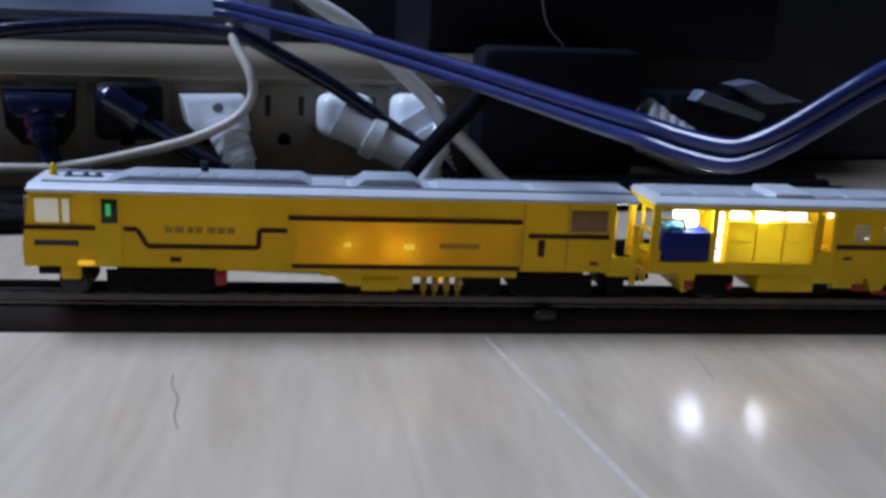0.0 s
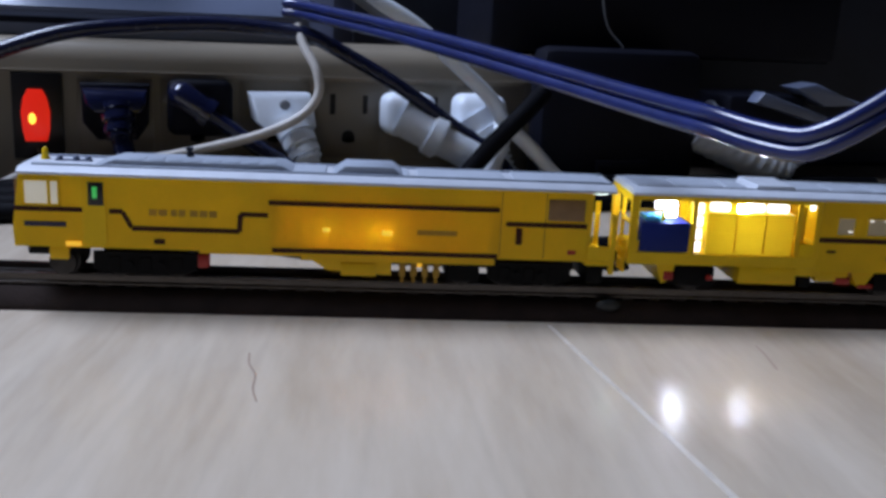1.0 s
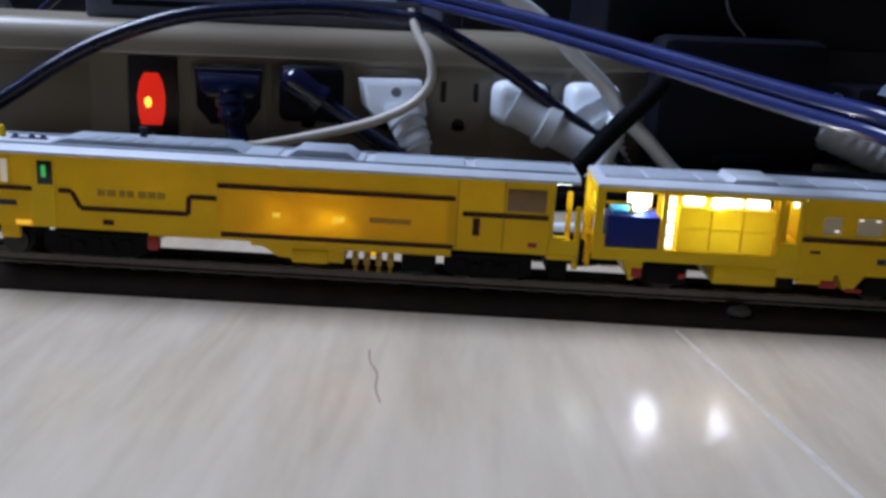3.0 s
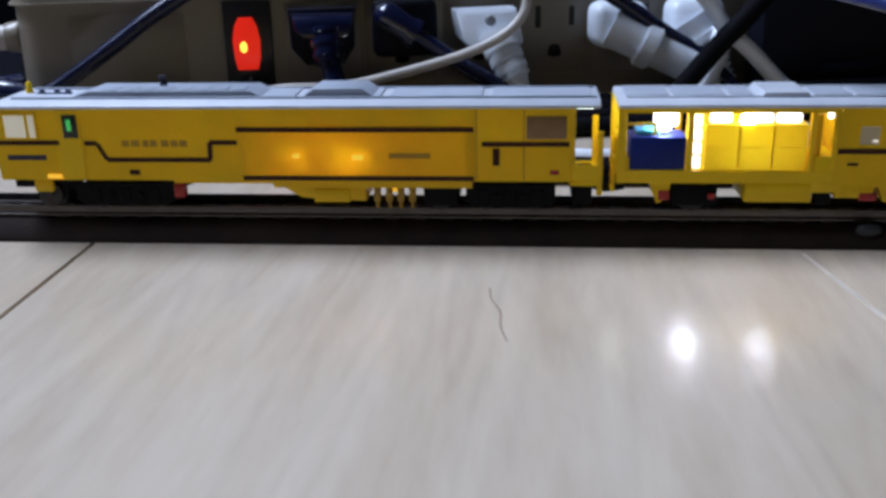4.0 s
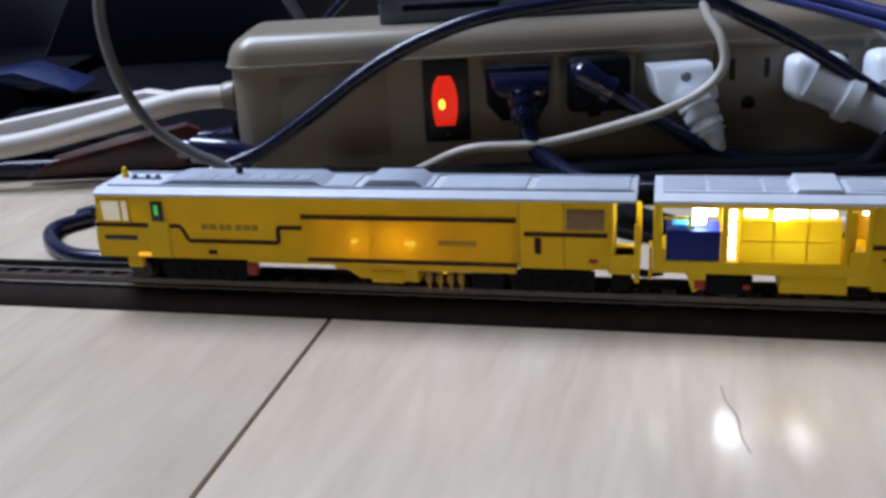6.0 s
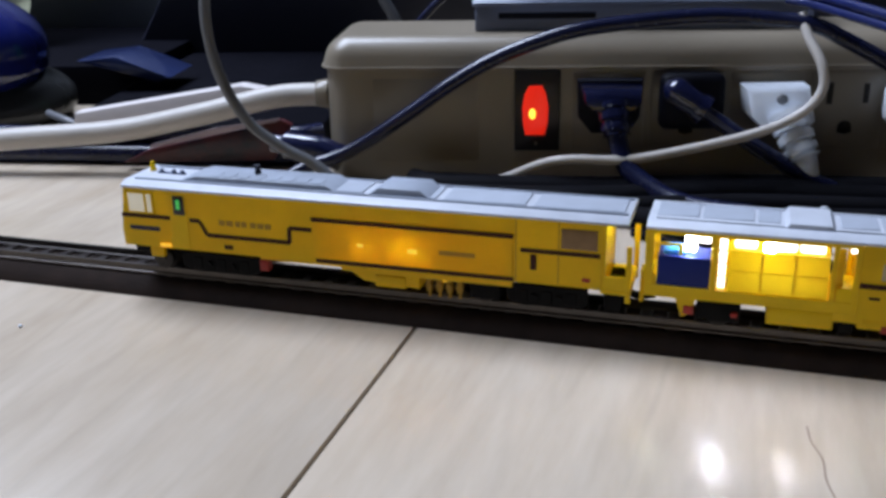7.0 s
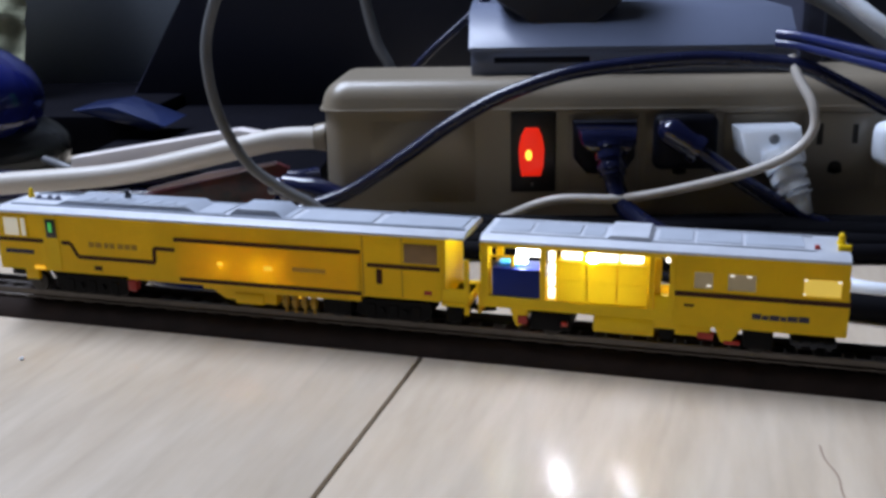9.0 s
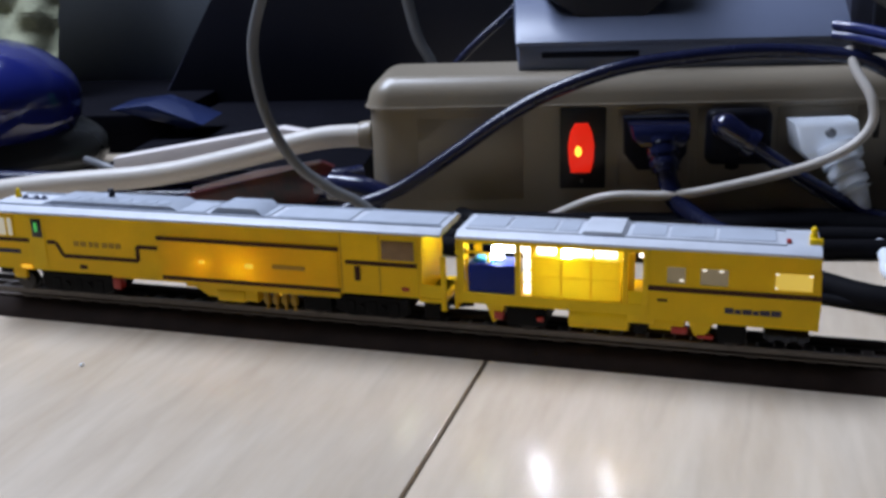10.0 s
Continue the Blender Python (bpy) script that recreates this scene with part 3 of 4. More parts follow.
def build_trailer():
    ALONG[0] = along_trailer
    car = thing("trailer_car", "yellow model trailer car with open engine bay and cab", "model train",
                "cars of the model train", at=TRACK)
    part("roof", roof_section(80.4, 156.6), M_ROOF, car, "pale grey roof", SH)
    m = bmesh.new()
    for w0, w1 in ((-6.2, -5.6), (5.6, 6.2)):
        box(m, 82, 150, w0, w1, 32.3, 32.7, 0.1, 1)
    for u in (91, 102, 113, 126, 136):
        box(m, u - 0.15, u + 0.15, -7.4, 7.4, 32.25, 32.38)
    part("roof_rib", m, M_ROOF, car, "", SH)
    for a, b in ((82, 90.6), (91.4, 101.6), (102.4, 106.8), (118.4, 125.6), (126.4, 135.6), (136.4, 148)):
        part("roof_walkway", bm_box(a, b, -3.6, 5.4, 32.2, 32.55, bevel=0.12, seg=1), M_WALKWAY, car, "grey raised roof walkway panel", SH)
    m = bmesh.new()
    prism(m, [(107.5, 32.2), (117.5, 32.2), (116.5, 33.4), (108.5, 33.4)], -6.4, 6.4, bevel=0.2)
    part("roof_hatch", m, M_ROOF, car, "", SH)
    m = bmesh.new()
    box(m, 80.8, 122.4, -8.9, 8.9, 14.4, 17.2, 0.15, 1)
    box(m, 80.8, 122.4, -8.9, -8.2, 29.6, 30.7, 0.1, 1)
    box(m, 80.8, 122.4, 8.2, 8.9, 29.6, 30.7, 0.1, 1)
    for w0, w1 in ((-8.9, -8.1), (8.1, 8.9)):
        for u0, u1 in ((80.8, 82.2), (93.8, 95.0), (117.2, 118.2), (121.4, 122.6)):
            box(m, u0, u1, w0, w1, 17.0, 29.8, 0.12, 1)
    part("frame", m, M_YELLOW, car, "open yellow frame of the engine bay", SH)
    m = bmesh.new()
    box(m, 82.4, 88.0, -8.6, -8.1, 26.9, 27.5, 0.1, 1)
    box(m, 87.2, 88.0, -8.6, -8.1, 24.8, 27.5, 0.1, 1)
    box(m, 82.0, 82.8, -8.6, -8.1, 17.2, 20.0, 0.1, 1)
    part("handrail", m, M_YELLOW, car, "", SH)
    generator = part("generator", bm_box(83.0, 93.7, -8.7, -1.0, 17.4, 24.4, bevel=0.25), M_BLUE, car, "navy blue generator box", SH)
    part("generator_top", bm_box(84.0, 88.6, -7.6, -2.0, 24.4, 25.6, bevel=0.4), M_SKYBLUE, generator, "light blue top", SH)
    # lit inner wall: it glows itself instead of catching lamplight
    part("lit_wall", bm_box(88.4, 93.4, 1.0, 2.0, 24.6, 29.4, bevel=0.4), M_SOFTGLOW, car, "white interior wall over the generator, its lit look put in as glow", SH)
    part("bright_lamp", bm_box(88.4, 90.6, -7.6, -6.6, 25.6, 28.8, bevel=0.3), M_WHITELED, car, "dazzling white lamp", SH)
    # stack of lit white blocks, brightness given as glow
    for k in range(4):
        part("lit_block", bm_box(95.4, 96.8, -7.4, -6.4, 17.4 + k * 3.0, 19.8 + k * 3.0, bevel=0.2), M_SOFTGLOW, car, "", SH)
    hood = part("engine_hood", bm_box(97.4, 116.8, -8.4, 6.0, 17.2, 27.0), M_HOOD, car, "amber-yellow engine hood lit from inside", SH)
    part("hood_lamp", bm_box(99.6, 114.6, -2.4, -0.8, 20.0, 24.0, bevel=0.4), M_INNER_HOOD, hood, "", SH)
    for i in range(2):
        part("hood_rib", bm_box(103.7 + i * 6.5, 104.1 + i * 6.5, -8.6, -8.4, 17.6, 26.8), M_YELLOW, hood, "", SH)
    for a, b in ((98.2, 102.6), (106.2, 110.4), (110.9, 115.8)):
        part("lamp_strip", bm_box(a, b, -7.4, -6.0, 27.1, 29.2, bevel=0.6), M_SOFTGLOW, car, "white glowing lamp strip under the roof", SH)
    part("bright_lamp", bm_box(104.0, 106.3, -8.4, -7.0, 27.1, 29.0, bevel=0.5), M_WHITELED, car, "dazzling white lamp", SH)
    # unseen lamp, added to brighten the yellow panels of the passage
    part("passage_lamp", bm_box(118.6, 121.2, -5.0, 3.0, 29.0, 29.7, bevel=0.2), M_COOLLAMP, car, "unseen lamp added under the roof to brighten the passage", SH)
    part("corner_lamp", bm_box(120.4, 121.6, -7.6, -6.6, 28.0, 29.4, bevel=0.4), M_SOFTGLOW, car, "white glowing corner lamp", SH)
    part("back_screen", bm_box(96.0, 117.0, 7.4, 7.9, 17.2, 29.6), M_YELLOW, car, "", SH)
    part("hood_rib", bm_box(97.6, 116.6, -8.52, -8.38, 22.0, 22.3), M_HOOD, hood, "", SH)
    part("passage_panel", bm_box(118.3, 119.6, -7.8, -7.2, 17.2, 29.0, bevel=0.1), M_YELLOW, car, "", SH)
    # open end frame with a door opening over a low gate
    m = bmesh.new()
    for w0, w1 in ((-8.9, -7.9), (-1.2, -0.4), (7.9, 8.9)):
        box(m, 80.4, 81.2, w0, w1, 14.4, 30.7, 0.15, 1)
    box(m, 80.4, 81.2, -8.9, 8.9, 29.0, 30.7, 0.15, 1)
    box(m, 80.4, 81.2, -8.0, -1.0, 23.6, 24.4, 0.12, 1)
    part("end_frame", m, M_YELLOW, car, "yellow end frame with an open doorway", SH)
    m = bmesh.new()
    for w in (-7.6, -5.4, -3.2):
        box(m, 79.6, 80.2, w - 0.25, w + 0.25, 12.2, 19.8, 0.1, 1)
    for z in (12.4, 14.8, 17.2, 19.6):
        box(m, 79.5, 80.3, -7.8, -3.0, z - 0.25, z + 0.25, 0.1, 1)
    part("ladder", m, M_YELLOW, car, "", SH)
    # low locker by the passage
    m = bmesh.new()
    box(m, 118.3, 124.0, -8.8, 0, 12.4, 20.4, 0.3)
    part("locker", m, M_YELLOW, car, "", SH)
    # cab with window openings
    m = bmesh.new()
    for w0, w1 in ((-8.9, -8.1), (8.1, 8.9)):
        box(m, 122.6, 157.0, w0, w1, 13.8, 22.5)
        box(m, 122.6, 156.6, w0, w1, 27.1, 30.7)
        for u0, u1 in ((122.6, 126.0), (130.6, 132.8), (139.2, 147.6), (155.6, 156.8)):
            box(m, u0, u1, w0, w1, 22.4, 27.2)
    box(m, 122.6, 123.4, -8.1, 8.1, 13.8, 30.7)
    prism(m, [(157.0, 13.8), (157.2, 20), (156.4, 30.7), (155.8, 30.7), (156.4, 20), (156.2, 13.8)], -8.1, 8.1)
    box(m, 123, 156.8, -8, 8, 13.8, 14.6)
    part("cab_body", m, M_SHELL, car, "", SH)
    for a, b, mt, lb in ((126.0, 130.6, M_DIMWIN, "dim window"), (132.8, 139.2, M_DIMWIN, "pale lit window"), (147.6, 155.6, M_YELLOWWIN, "yellow-lit cab window")):
        win = part("cab_window", bm_box(a, b, -8.6, -8.3, 22.5, 27.1), mt, car, lb, SH)
        m = bmesh.new()
        box(m, a, b, -8.98, -8.6, 22.4, 22.8)
        box(m, a, b, -8.98, -8.6, 26.8, 27.2)
        box(m, a, a + 0.4, -8.98, -8.6, 22.8, 26.8)
        box(m, b - 0.4, b, -8.98, -8.6, 22.8, 26.8)
        part("window_frame", m, M_YELLOW, win, "", SH)
    part("inner_lamp_strip", bm_box(126, 152, -2.0, -0.6, 28.6, 29.6, bevel=0.2), M_INNER_STRIP, car, "", SH)
    # the seat block glows in place of lamplight falling on it
    part("cab_seat", bm_box(148.6, 154.6, -7.4, 5, 22.0, 25.4, bevel=0.5), M_AMBER_SPOT, car, "yellow cab interior block, its lit look put in as glow", SH)
    # glints on the panes, put in as small glowing discs
    for u, z in ((134.0, 26.3), (137.4, 26.3), (129.4, 23.6), (148.2, 26.4), (154.9, 26.4), (148.0, 23.2)):
        m = bmesh.new()
        ball(m, (u, -8.66, z), 0.6, 0.10, 0.28, 10)
        part("window_glint", m, M_GLINT, car, "small white glint painted on the pane", SH)
    part("stripe", bm_box(122.6, 157.2, -9.06, -8.88, 20.9, 22.0), M_STRIPE, car, "dark brown stripe", SH)
    for i, (a, b, h) in enumerate(((138.4, 140.2, 1.3), (140.4, 141.7, 1.0), (141.9, 143.8, 1.2), (144.0, 145.2, 1.0), (145.4, 147.4, 1.25), (147.6, 149.6, 1.35))):
        part("letter_bar", bm_box(a, b, -9.0, -8.88, 16.6, 16.6 + h), M_BLUEBAR, car, "", SH)
    part("data_plate", bm_box(124.6, 126.6, -9.0, -8.88, 18.4, 19.0), M_STRIPE, car, "", SH)
    m = bmesh.new()
    drum(m, (155.4, 1.5, 32.7), 1.0, 0.8, 1.0, "z", 14)
    ball(m, (155.4, 1.5, 33.8), 0.75, 0.75, 1.1, 12)
    box(m, 154.2, 156.8, -4.5, -3.4, 32.2, 33.6, 0.2)
    part("beacon", m, M_YELLOW, car, "small yellow beacon", SH)
    part("roof_lamp", bm_box(149.8, 150.8, -4.4, -3.2, 32.2, 33.2, bevel=0.2), M_REDDOT, car, "", SH)
    # underframe
    m = bmesh.new()
    box(m, 82, 156, -6.5, 6.5, 13.7, 14.6)
    box(m, 91.5, 100.5, -7.8, 7.8, 9.0, 13.8, 0.5)
    box(m, 137.0, 143.0, -7.8, 7.8, 8.8, 13.8, 0.5)
    box(m, 119.5, 122.5, -7.8, -5.0, 9.4, 13.0, 0.4)
    part("underframe", m, M_BLACK, car, "", SH)
    m = bmesh.new()
    box(m, 105.6, 118.6, -8.7, 8.7, 10.2, 14.4, 0.3)
    prism(m, [(87.0, 14.4), (91.2, 14.4), (90.6, 11.0), (88.6, 9.8)], -8.6, 8.6)
    prism(m, [(131, 13.9), (136.5, 13.9), (134.5, 10.4), (132.5, 10.4)], -8.6, 8.6)
    box(m, 123.0, 130.4, -8.6, 8.6, 11.2, 13.9, 0.3)
    part("tank", m, M_YELLOW, car, "", SH)
    for a, b, z0, z1 in ((88.8, 91.0, 10.6, 12.8), (98.6, 100.0, 10.8, 12.0), (133.0, 136.4, 9.8, 10.8)):
        part("red_step", bm_box(a, b, -8.75, -7.6, z0, z1, bevel=0.2), M_REDDOT, car, "", SH)
    part("red_step", bm_box(127.6, 131.0, -8.7, -7.4, 10.6, 12.4, bevel=0.2), M_REDDOT, car, "", SH)
    m = bmesh.new()
    box(m, 146.5, 155.5, -7.6, 7.6, 10.4, 12.0, 0.3)
    for u in (148, 151, 154):
        drum(m, (u, -7.8, 11), 0.8, 0.8, 1.0, "y", 10)
    part("coupler_gear", m, M_DARKGREY, car, "", SH)
    m = bmesh.new()
    tube(m, [(76.5, -2, 12), (79, -2.4, 11.6), (82.5, -2, 12)], 0.9)
    part("drawbar", m, M_BLACK, car, "", SH)
    wheels = [wheel(car, u, w) for u in (96.0, 140.0) for w in (-5.2, 5.2)]
    return car, wheels


main_car, main_wheels = build_main_car()
trailer, trailer_wheels = build_trailer()
ALONG[0] = None


# ---------------------------------------------------------------- power strip
OUT0, PITCH = 26.4, 27.6


def build_strip():
    strip = thing("power_strip", "beige plastic power strip with a red lit rocker switch", "power strip")
    m = bmesh.new()
    box(m, -75.9, 246, 100, 152, 1.0, 42.3, 0, 1)
    vert = [e for e in m.edges if abs(e.verts[0].co.z - e.verts[1].co.z) > 10]
    bmesh.ops.bevel(m, geom=vert, offset=9, segments=5, affect="EDGES", profile=0.5)
    part("lower_shell", m, M_BEIGE, strip)
    m = bmesh.new()
    box(m, -77.0, 247, 98.9, 153, 42.3, 52.8, 0, 1)
    for v in m.verts:
        if v.co.z > 50:
            v.co.x += 2.4 if v.co.x < 0 else -2.4
            v.co.y += 1.8 if v.co.y < 120 else -1.8
    side = [e for e in m.edges if abs(e.verts[0].co.z - e.verts[1].co.z) > 5]
    bmesh.ops.bevel(m, geom=side, offset=8.5, segments=6, affect="EDGES", profile=0.5)
    top = [e for e in m.edges if min(v.co.z for v in e.verts) > 52.7]
    bmesh.ops.bevel(m, geom=top, offset=7.0, segments=7, affect="EDGES", profile=0.5)
    part("upper_shell", m, M_BEIGE, strip)
    m = bmesh.new()
    box(m, -77.6, 247.6, 98.3, 153.6, 41.7, 42.6, 0, 1)
    vert = [e for e in m.edges if abs(e.verts[0].co.z - e.verts[1].co.z) > 0.5]
    bmesh.ops.bevel(m, geom=vert, offset=9.8, segments=6, affect="EDGES", profile=0.5)
    flat = [f for f in m.faces if abs(f.normal.z) > 0.9]
    bmesh.ops.bevel(m, geom=list({e for f in flat for e in f.edges}), offset=0.3, segments=2, affect="EDGES", profile=0.5)
    part("seam_rim", m, M_BEIGE, strip, "thin raised rim where the shells meet")
    part("recess_panel", bm_box(-58, -20, 99.85, 100.4, 8, 38, bevel=0.12), M_BEIGE, strip)
    bezel = part("switch_bezel", bm_box(-7.0, 9.3, 98.0, 100.5, 12.0, 41.3, bevel=0.6), M_BEZEL, strip, "black switch bezel")
    m = bmesh.new()
    prism(m, [(-3.0, 18.2), (3.8, 18.2), (4.8, 22), (5.1, 28), (4.2, 33), (2.8, 35.8), (-1.8, 35.8), (-3.3, 33), (-4.2, 28), (-3.8, 22)], 96.6, 98.6, "y", 0.5)
    part("rocker", m, M_ROCKER, bezel, "red glowing rocker")
    m = bmesh.new()
    ball(m, (-0.6, 96.5, 26.0), 1.2, 0.5, 1.9, 14)
    part("lamp_core", m, M_NEON, bezel, "orange neon spot")
    part("switch_mark", bm_box(0.3, 1.3, 97.85, 98.05, 14.2, 15.6), M_GREY_CORD, bezel, "small pale mark")
    # outlets
    for i in range(8):
        x = OUT0 + i * PITCH
        face = part("outlet_face", bm_box(x - 12.6, x + 12.6, 99.4, 100.2, 12.5, 40.0, bevel=0.35), M_BEIGE, strip)
        part("slot", bm_box(x - 7.2, x - 5.2, 99.1, 99.8, 28.6, 36.2), M_SLOT, face, "dark slot")
        part("slot", bm_box(x + 5.3, x + 7.1, 99.1, 99.8, 29.0, 35.8), M_SLOT, face, "dark slot")
        m = bmesh.new()
        drum(m, (x, 99.45, 20.3), 2.4, 2.4, 0.7, "y", 16)
        box(m, x - 2.4, x + 2.4, 99.1, 99.8, 18.4, 20.3)
        part("slot", m, M_SLOT, face, "dark earth hole")
    m = bmesh.new()
    drum(m, (-78.6, 112, 30.5), 4.8, 5.6, 5.0, "x", 18, 0.4)
    part("cord_grommet", m, M_BEIGE, strip)
    return strip


build_strip()


# ---------------------------------------------------------------- plugs
def slant(bm, limit, top, share):
    """Leans the front of a moulding outwards towards its foot."""
    for v in bm.verts:
        if v.co.y < limit:
            v.co.y -= (top - v.co.z) * share


def white_plug():
    plug = thing("plug", "white moulded plug with ribbed strain relief in the power strip", "plug", "plugs in the power strip")
    x = OUT0 + 2 * PITCH + 0.4
    m = bmesh.new()
    prism(m, [(x - 10.8, 36.7), (x + 10.8, 37.0), (x + 12.4, 26.0), (x + 9.5, 22.6), (x - 4.6, 23.0), (x - 9.2, 27.4)], 87.0, 99.2, bevel=1.8)
    slant(m, 90, 37, 0.38)
    body = part("plug_body", m, M_WHITE, plug)
    m = bmesh.new()
    drum(m, (x + 1.2, 85.35, 33.0), 1.5, 2.0, 0.9, "y", 16, 0.12)
    part("mould_mark", m, M_GREY_CORD, body, "round moulded dimple")
    m = bmesh.new()
    tube(m, [(x + 3.0, 86, 28), (x + 4.8, 83, 23.5), (x + 6.6, 80, 19), (x + 8.4, 77.5, 15.0)], 6.6, n=20, steps=30,
         rings=lambda t: (1.02 - 0.26 * t) * (1.05 if math.sin(t * 25 + 0.6) > -0.35 else 0.80))
    part("strain_relief", m, M_WHITE, plug, "white ribbed strain relief")
    m = bmesh.new()
    tube(m, [(x + 8.2, 77.8, 15.6), (x + 9.6, 76, 12.4), (x + 11.2, 75, 9.4), (x + 12.6, 74.5, 6.2)], 4.3, n=16, rings=lambda t: 1.0 - 0.80 * t)
    part("cord_cone", m, M_WHITE, plug)
    return plug


def black_plug_down():
    plug = thing("plug", "glossy black plug with its cord hanging down", "plug", "plugs in the power strip")
    x = OUT0
    m = bmesh.new()
    prism(m, [(x - 11.5, 38.5), (x + 11.5, 38.5), (x + 11, 25), (x + 7, 19), (x - 6, 19), (x - 11, 25)], 94.5, 99.3, bevel=1.8)
    part("plug_base", m, M_BLACKCASE, plug, "matt black base")
    m = bmesh.new()
    prism(m, [(x - 10.6, 37.4), (x + 10.2, 37.2), (x + 9.8, 32.4), (x + 7.4, 29.6), (x - 6.6, 29.6), (x - 9.6, 32.4)], 84.0, 95.0, bevel=2.2)
    slant(m, 88, 38, 0.35)
    part("plug_body", m, M_PLUGBLACK, plug)
    m = bmesh.new()
    tube(m, [(x + 0.6, 86, 31.5), (x + 1.0, 83.2, 27), (x + 1.6, 81, 22)], 6.0, n=20, steps=14,
         rings=lambda t: (1.0 - 0.16 * t) * (1.0 if math.sin(t * 19) > -0.3 else 0.86))
    part("strain_relief", m, M_PLUGBLACK, plug)
    m = bmesh.new()
    tube(m, [(x + 1.2, 82, 24), (x + 3, 79, 16.5), (x + 6.5, 75, 10.5), (x + 16, 67, 5.0), (x + 26, 60, 3.2), (x + 42, 52, 3.2)], 3.4)
    part("cord", m, M_CORD, plug)
    return plug


def black_plug_side():
    plug = thing("plug", "black angled plug with a glossy flat cord", "plug", "plugs in the power strip")
    x = OUT0 + PITCH
    m = bmesh.new()
    box(m, x - 10.5, x + 12, 91.5, 99.2, 21.0, 40.6, 3.0, 3)
    part("plug_base", m, M_BLACKCASE, plug, "matt black base")
    m = bmesh.new()
    tube(m, [(x - 9.5, 89, 38.2), (x - 6, 87.4, 36), (x - 2, 86, 33.2), (x + 1.6, 85.2, 30.8)], 5.0, n=18, steps=10,
         rings=lambda t: math.sin(min(1.0, 0.18 + t * 2.2) * math.pi / 2) * (1.0 - 0.14 * t))
    head = part("plug_head", m, M_PLUGBLACK, plug, "glossy rounded head")
    m = bmesh.new()
    tube(m, [(x + 1.2, 85.3, 31.0), (x + 2.4, 85.0, 30.2), (x + 3.6, 84.8, 29.4)], 5.2, n=18)
    part("collar", m, M_PLUGBLACK, head)
    m = bmesh.new()
    tube(m, [(x + 3, 85, 29.8), (x + 10, 83.2, 25), (x + 18, 81.4, 19.6), (x + 28, 79, 13.6), (x + 40, 76, 7.6), (x + 56, 71, 3.2), (x + 75, 66, 2.8)], 3.9, flat=1.0, lift=0.7)
    part("cord", m, M_CORD, plug)
    return plug


def white_plug_barrel(x, z, tip, label):
    plug = thing("plug", label, "plug", "plugs in the power strip")
    m = bmesh.new()
    box(m, x - 12, x + 8, 86, 99.2, z - 6.5, z + 9, 4.0, 3)
    slant(m, 91, z + 9, 0.25)
    body = part("plug_body", m, M_WHITE, plug)
    a, b = Vector((x - 6, 87, z + 1)), Vector(tip)
    m = bmesh.new()
    tube(m, [a.lerp(b, 0.30), a.lerp(b, 0.38), a.lerp(b, 0.46)], 8.4, n=22, rings=lambda t: 1.0 if 0.12 < t < 0.88 else 0.9)
    part("collar", m, M_WHITE, body, "raised round collar")
    m = bmesh.new()
    tube(m, [a, a.lerp(b, 0.3), a.lerp(b, 0.6), a.lerp(b, 0.86)], 7.2, n=22, steps=16,
         rings=lambda t: (1.0 - 0.16 * t) * (1.0 if t < 0.97 else 0.93))
    part("barrel", m, M_WHITE, plug)
    m = bmesh.new()
    tube(m, [a.lerp(b, 0.84), a.lerp(b, 0.95), a.lerp(b, 1.08), a.lerp(b, 1.22)], 5.6, n=20, steps=16,
         rings=lambda t: (1.0 - 0.34 * t) * (1.06 if math.sin(t * 21 + 0.4) > 0 else 0.86))
    part("strain_relief", m, M_WHITE, plug, "white ribbed strain relief")
    return plug


def strapped_adapter():
    plug = thing("adapter", "black plug adapter with shiny edges beside the strip", "adapter")
    m = bmesh.new()
    box(m, 262, 300, 82, 112, 18, 41, 2.5)
    part("adapter_body", m, M_BLACKCASE, plug)
    # bluish glints on the adapter, modelled as two silver plates
    m = bmesh.new()
    prism(m, [(270, 38.5), (303, 30), (306, 33), (274, 42.5)], 76, 84, bevel=0.8)
    part("adapter_glint", m, M_SILVER, plug, "bluish plate in place of a glint on the adapter")
    m = bmesh.new()
    prism(m, [(290, 44.5), (306, 37), (326, 38.2), (312, 42), (300, 46.5)], 78, 90, bevel=0.8)
    part("adapter_glint", m, M_SILVER, plug, "bluish plate in place of a glint on the adapter")
    return plug


white_plug()
black_plug_down()
black_plug_side()
white_plug_barrel(132, 28.8, (159, 77, 13), "white round-barrelled plug pointing aside in the power strip")
white_plug_barrel(160, 29.0, (164, 80, 13), "white round-barrelled plug crowded beside another")
strapped_adapter()


def dark_end_block():
    # block added to keep the right end of the strip black
    ob = thing("adapter", "matt black block added over the dark end of the strip", "adapter")
    m = bmesh.new()
    box(m, 180, 250, 83, 98.6, 4, 57, 5.0)
    part("adapter_body", m, M_BLACKCASE, ob)
    m = bmesh.new()
    box(m, 205, 228, 81.6, 83.4, 10, 14, 0.6)
    part("cord_outlet", m, M_BLACKCASE, ob)
    return ob


dark_end_block()


def strip_box():
    # box added where the strip only fades into darkness
    ob = thing("black_box", "matt black box added to darken the right end of the strip", "electronic box")
    m = bmesh.new()
    box(m, 166, 330, 106, 150, 53.0, 98, 3.0)
    part("box_body", m, M_BLACKCASE, ob)
    part("box_lid", bm_box(167, 329, 107, 149, 97.5, 100, bevel=0.6), M_BLACKCASE, ob)
    return ob


strip_box()


